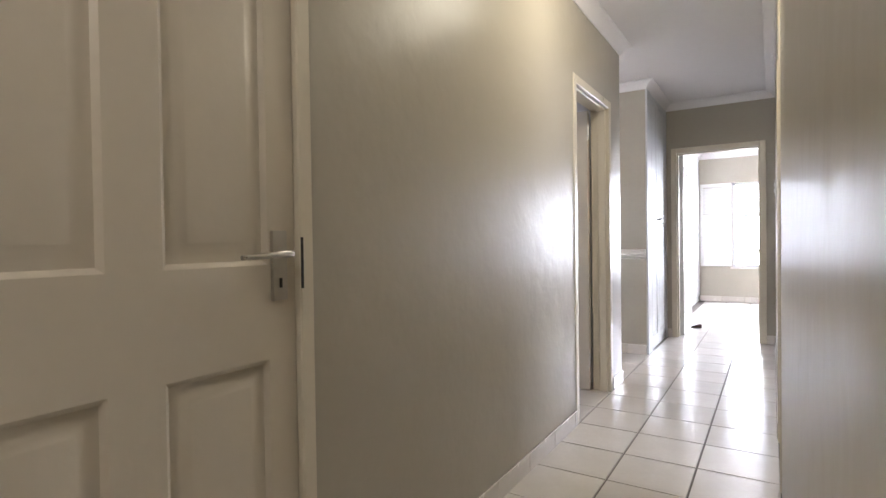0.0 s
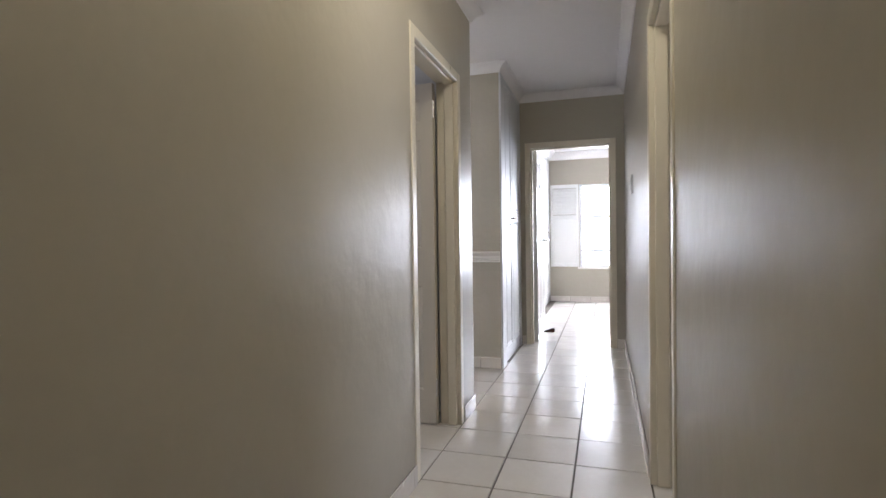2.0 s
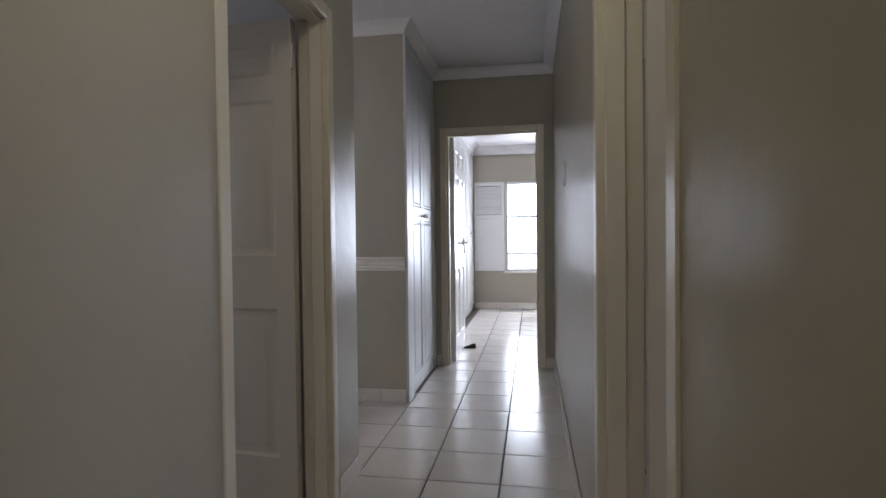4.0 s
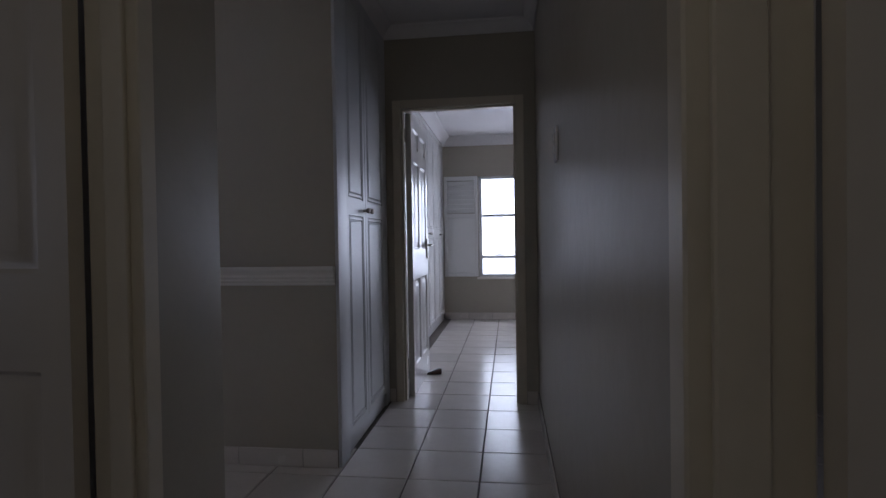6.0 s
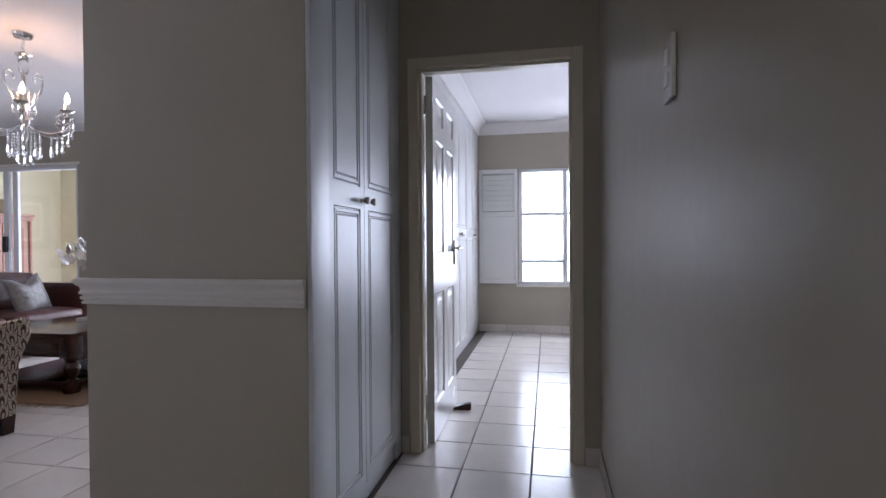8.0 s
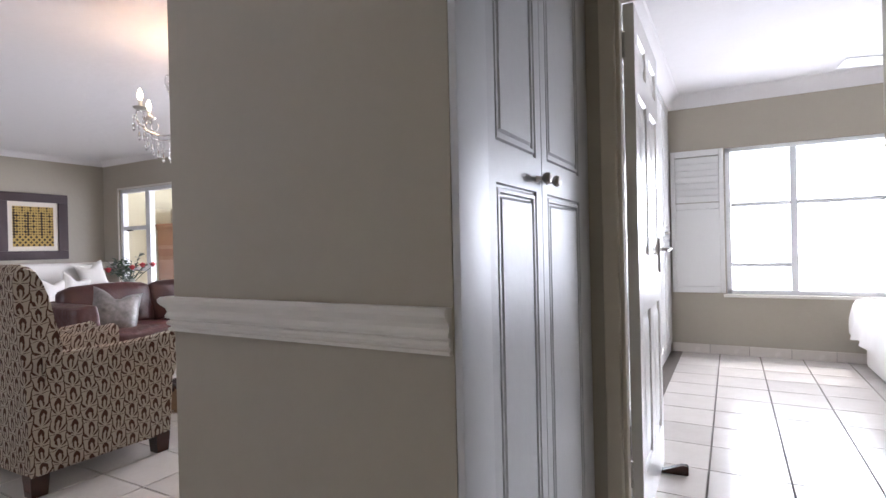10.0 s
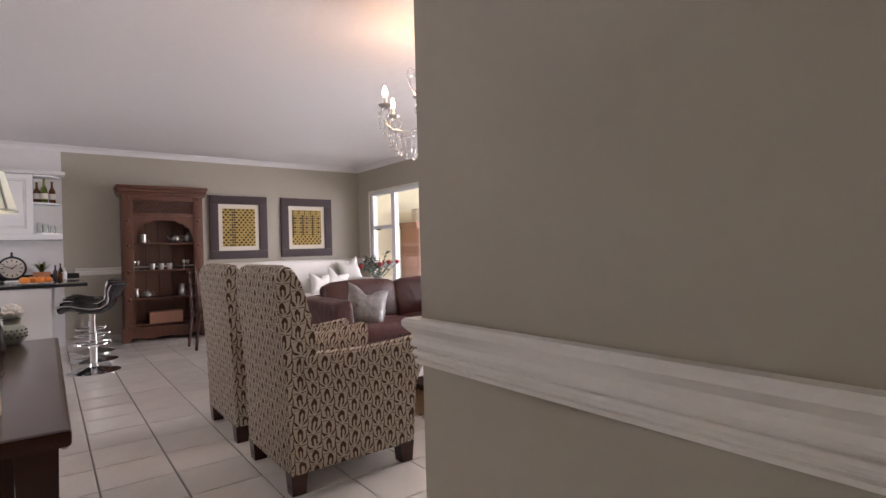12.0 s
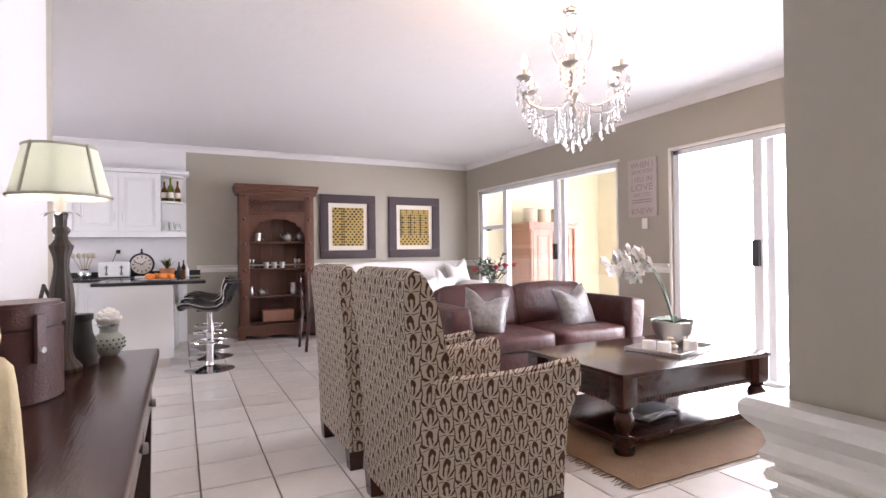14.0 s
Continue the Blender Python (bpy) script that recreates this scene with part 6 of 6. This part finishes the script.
part("neck_strap", tube([(-0.06, -0.01, 0.09), (-0.09, -0.03, 0.15), (-0.07, -0.05, 0.20), (-0.05, -0.07, 0.12), (-0.07, -0.08, 0.01), (0.02, -0.09, 0.006)], 0.005, 6), M_BLACK, bn)
bn.scale = (1.2, 1.2, 1.2)
rot(bn, 20)
va_ = thing("rose_vase", (-3.52, 5.215, CZ + 0.001), "pierced grey-green ceramic vase with a white rose", "vase")
part("vase", lathe([(0.022, 0), (0.028, 0.004), (0.043, 0.022), (0.047, 0.042), (0.040, 0.064), (0.026, 0.076), (0.026, 0.09), (0.032, 0.098), (0.027, 0.098), (0.022, 0.088)], 28), M_CELADON, va_)
hl = None
for i in range(16):
    for z, r in ((0.028, 0.0455), (0.041, 0.0468), (0.054, 0.0445)):
        a = radians(22.5 * i + (11 if z == 0.041 else 0))
        hl = ball(0.0034, (r * math.cos(a), r * math.sin(a), z), (1, 1, 1.1), 1, hl)
part("pierced_holes", hl, M_BRONZE, va_)
rs = None
for ring, (r, n, z, sz) in enumerate(((0.0, 1, 0.142, 0.017), (0.012, 4, 0.137, 0.018), (0.021, 6, 0.127, 0.020), (0.026, 7, 0.114, 0.019))):
    for j in range(n):
        a = radians(360 * j / n + ring * 31)
        rs = ball(sz, (0, 0, 0), (0.45, 1, 1.0), 2, rs, pose(r * math.cos(a), r * math.sin(a), z, 0, 12 * ring, math.degrees(a)))
part("rose", rs, M_PETAL, va_, "open white rose", 80)
lv = None
for a in (20, 150, 260):
    lv = leaf_mesh(0.045, 0.014, 0.3, 5, lv, pose(0, 0, 0.098, 0, -12, a))
part("leaves", lv, M_LEAF, va_)

# plain carved stone figure: rounded head on a tapering block
b = bmesh.new()
sec = [(0.060, 0.040, 0), (0.063, 0.041, 0.01), (0.060, 0.039, 0.06), (0.054, 0.036, 0.12), (0.048, 0.033, 0.160), (0.044, 0.030, 0.182), (0.034, 0.025, 0.191), (0.017, 0.015, 0.195), (0.0155, 0.014, 0.199), (0.021, 0.018, 0.208), (0.025, 0.020, 0.220), (0.0235, 0.019, 0.233), (0.014, 0.012, 0.243), (0.003, 0.003, 0.2455)]
rows = []
for w, d, z in sec:
    row = []
    for i in range(24):
        a = 2 * math.pi * i / 24
        ca, sa = math.cos(a), math.sin(a)
        k = 0.5 if z < 0.19 else 1.0
        row.append(b.verts.new((math.copysign(abs(ca) ** k, ca) * w + (0.008 if z > 0.197 else 0), math.copysign(abs(sa) ** k, sa) * d, z)))
    rows.append(row)
for p, q in zip(rows, rows[1:]):
    for i in range(24):
        b.faces.new((p[i], p[(i + 1) % 24], q[(i + 1) % 24], q[i]))
b.faces.new(rows[0][::-1])
b.faces.new(rows[-1])
fg = part("stone_figure", b, M_STONE, None, "", 50)
fg.location = (-2.37, 5.19, CZ + 0.001)
fg.rotation_euler = (0, 0, radians(28))
tagged(fg, "plain carved yellow sandstone figure on the console", "sculpture")
wr = thing("wire_coil", (-2.27, 5.155, CZ + 0.001), "dark wire spiral on a small stand", "ornament")
for off, tip, r1 in ((0.0, 82, 0.055), (0.006, 70, 0.048), (-0.006, 95, 0.043)):
    tilt = pose(off, 0.012, 0.15, tip, 0, 78 + off * 1500)
    spiral = [tuple(tilt @ Vector(((0.015 + (r1 - 0.015) * i / 60) * math.cos(i * 0.33), (0.015 + (r1 - 0.015) * i / 60) * math.sin(i * 0.33), 0.0002 * i))) for i in range(61)]
    part("wire_loop", tube(spiral, 0.002, 5), M_WIRE, wr)
part("stand", lathe([(0.034, 0), (0.036, 0.01), (0.028, 0.02), (0.004, 0.024), (0.003, 0.10)], 14), M_WIRE, wr)
pf = thing("dark_framed_picture", (-3.28, YS + 0.001, 1.36), "small picture in a dark wooden frame above the console", "picture")
part("frame", box(-0.33, 0.33, 0, 0.022, 0.11, 0.16, 0.004, 2, box(-0.33, 0.33, 0, 0.022, -0.16, -0.11, 0.004, 2, box(-0.33, -0.28, 0, 0.0215, -0.109, 0.109, 0.003, 2, box(0.28, 0.33, 0, 0.0215, -0.109, 0.109, 0.003)))), M_MAHOG, pf)
part("print", box(-0.28, 0.28, 0.001, 0.008, -0.11, 0.11), M_MOUNT, pf)

# ---- skirting and floor tiles ----
TX, TY, X0, Y0, GAP = 0.336, 0.336, -0.212, 6.515, 0.0065


def skirting(name, axis, face, out, a, b, h=0.09):
    """Tile skirting along a wall: pieces of their own on one mesh, the last one cut."""
    base = structure(name, box(min(face, face + out * 0.003), max(face, face + out * 0.003), a, b, 0, h - 0.004) if axis == "y" else box(a, b, min(face, face + out * 0.003), max(face, face + out * 0.003), 0, h - 0.004), M_GROUT, "grout bed of the tile skirting")
    length = TY
    def make(n):
        p, q = sorted((0.003 * out, 0.011 * out))
        bm = box(p, q, 0.0015, n - 0.0015, 0.001, h, 0.002, 1) if axis == "y" else box(0.0015, n - 0.0015, p, q, 0.001, h, 0.002, 1)
        me = bpy.data.meshes.new("tile")
        bm.to_mesh(me)
        bm.free()
        me.materials.append(M_SKIRT)
        return me
    whole = make(length)
    at = a
    while at < b - 0.02:
        me = whole if at + length <= b else make(b - at)
        ob = new("tile", me)
        ob.parent = base
        ob.location = (face, at, 0) if axis == "y" else (at, face, 0)
        at += length


skirting("baseboard_left_a", "y", XL, 1, -1.5, D0[0])
skirting("baseboard_left_b", "y", XL, 1, D0[1], DL[0])
skirting("baseboard_left_c", "y", XL, 1, DL[1], YS)
skirting("baseboard_right_a", "y", XR, -1, -1.5, DR[0])
skirting("baseboard_right_b", "y", XR, -1, DR[1], YE)
skirting("baseboard_end_right", "x", YE, -1, DE[1], XR)
skirting("baseboard_end_left", "x", YE, -1, -0.89, DE[0])
skirting("baseboard_block", "x", 5.93, -1, XB, -0.905)
skirting("baseboard_block_west", "y", XB, -1, 5.93, YW)
skirting("baseboard_living_south", "x", YS, 1, -4.62, XL)
skirting("baseboard_living_west", "y", XW, 1, 5.5, YW)
skirting("baseboard_living_north", "x", YW, -1, S1[1], S2[0])
skirting("baseboard_bedroom", "x", 10.81, -1, -0.97, 3.2)

tile_bm = bmesh.new()
h = 0.006
cx, cy = (TX - GAP) / 2, (TY - GAP) / 2
quads(tile_bm, [(-cx, -cy, -h), (cx, -cy, -h), (cx, cy, -h), (-cx, cy, -h), (-cx + 0.002, -cy + 0.002, 0), (cx - 0.002, -cy + 0.002, 0), (cx - 0.002, cy - 0.002, 0), (-cx + 0.002, cy - 0.002, 0)],
      [(4, 5, 6, 7), (0, 1, 5, 4), (1, 2, 6, 5), (2, 3, 7, 6), (3, 0, 4, 7)])
tile_me = bpy.data.meshes.new("tile")
tile_bm.to_mesh(tile_me)
tile_bm.free()
tile_me.materials.append(M_TILE)
floor_ob = bpy.data.objects["floor"]
rest_v, rest_f = [], []
rng = random.Random(4)
for i in range(-27, 11):
    for j in range(-25, 14):
        x, y = X0 + (i + 0.5) * TX, Y0 + (j + 0.5) * TY
        in_hall = -0.98 < x < 0.25 and -1.6 < y < 10.9
        near = in_hall or (-6.2 < x <= -0.98 and 4.95 < y < 8.0)
        inside = in_hall or (-9.2 < x < -1.6 and 2.2 < y < 9.8) or (-4.5 < x < -0.9 and 1.8 < y < 4.9) or (x > 0.1 and 1.5 < y < 10.9) or (-1.8 < x < -0.9 and 4.7 < y < 6.1)
        if not inside:
            continue
        dz = rng.uniform(-0.0006, 0.0004)
        if near:
            ob = new("tile", tile_me)
            ob.parent = floor_ob
            ob.location = (x, y, dz)
        else:
            k = len(rest_v)
            rest_v += [(x + v.co.x, y + v.co.y, v.co.z + dz) for v in tile_me.vertices]
            rest_f += [tuple(k + q for q in f.vertices) for f in tile_me.polygons]
me = bpy.data.meshes.new("floor_tiles")
me.from_pydata(rest_v, [], rest_f)
me.materials.append(M_TILES)
tagged(new("floor_tiles", me), "", "", "", "stuff").parent = floor_ob
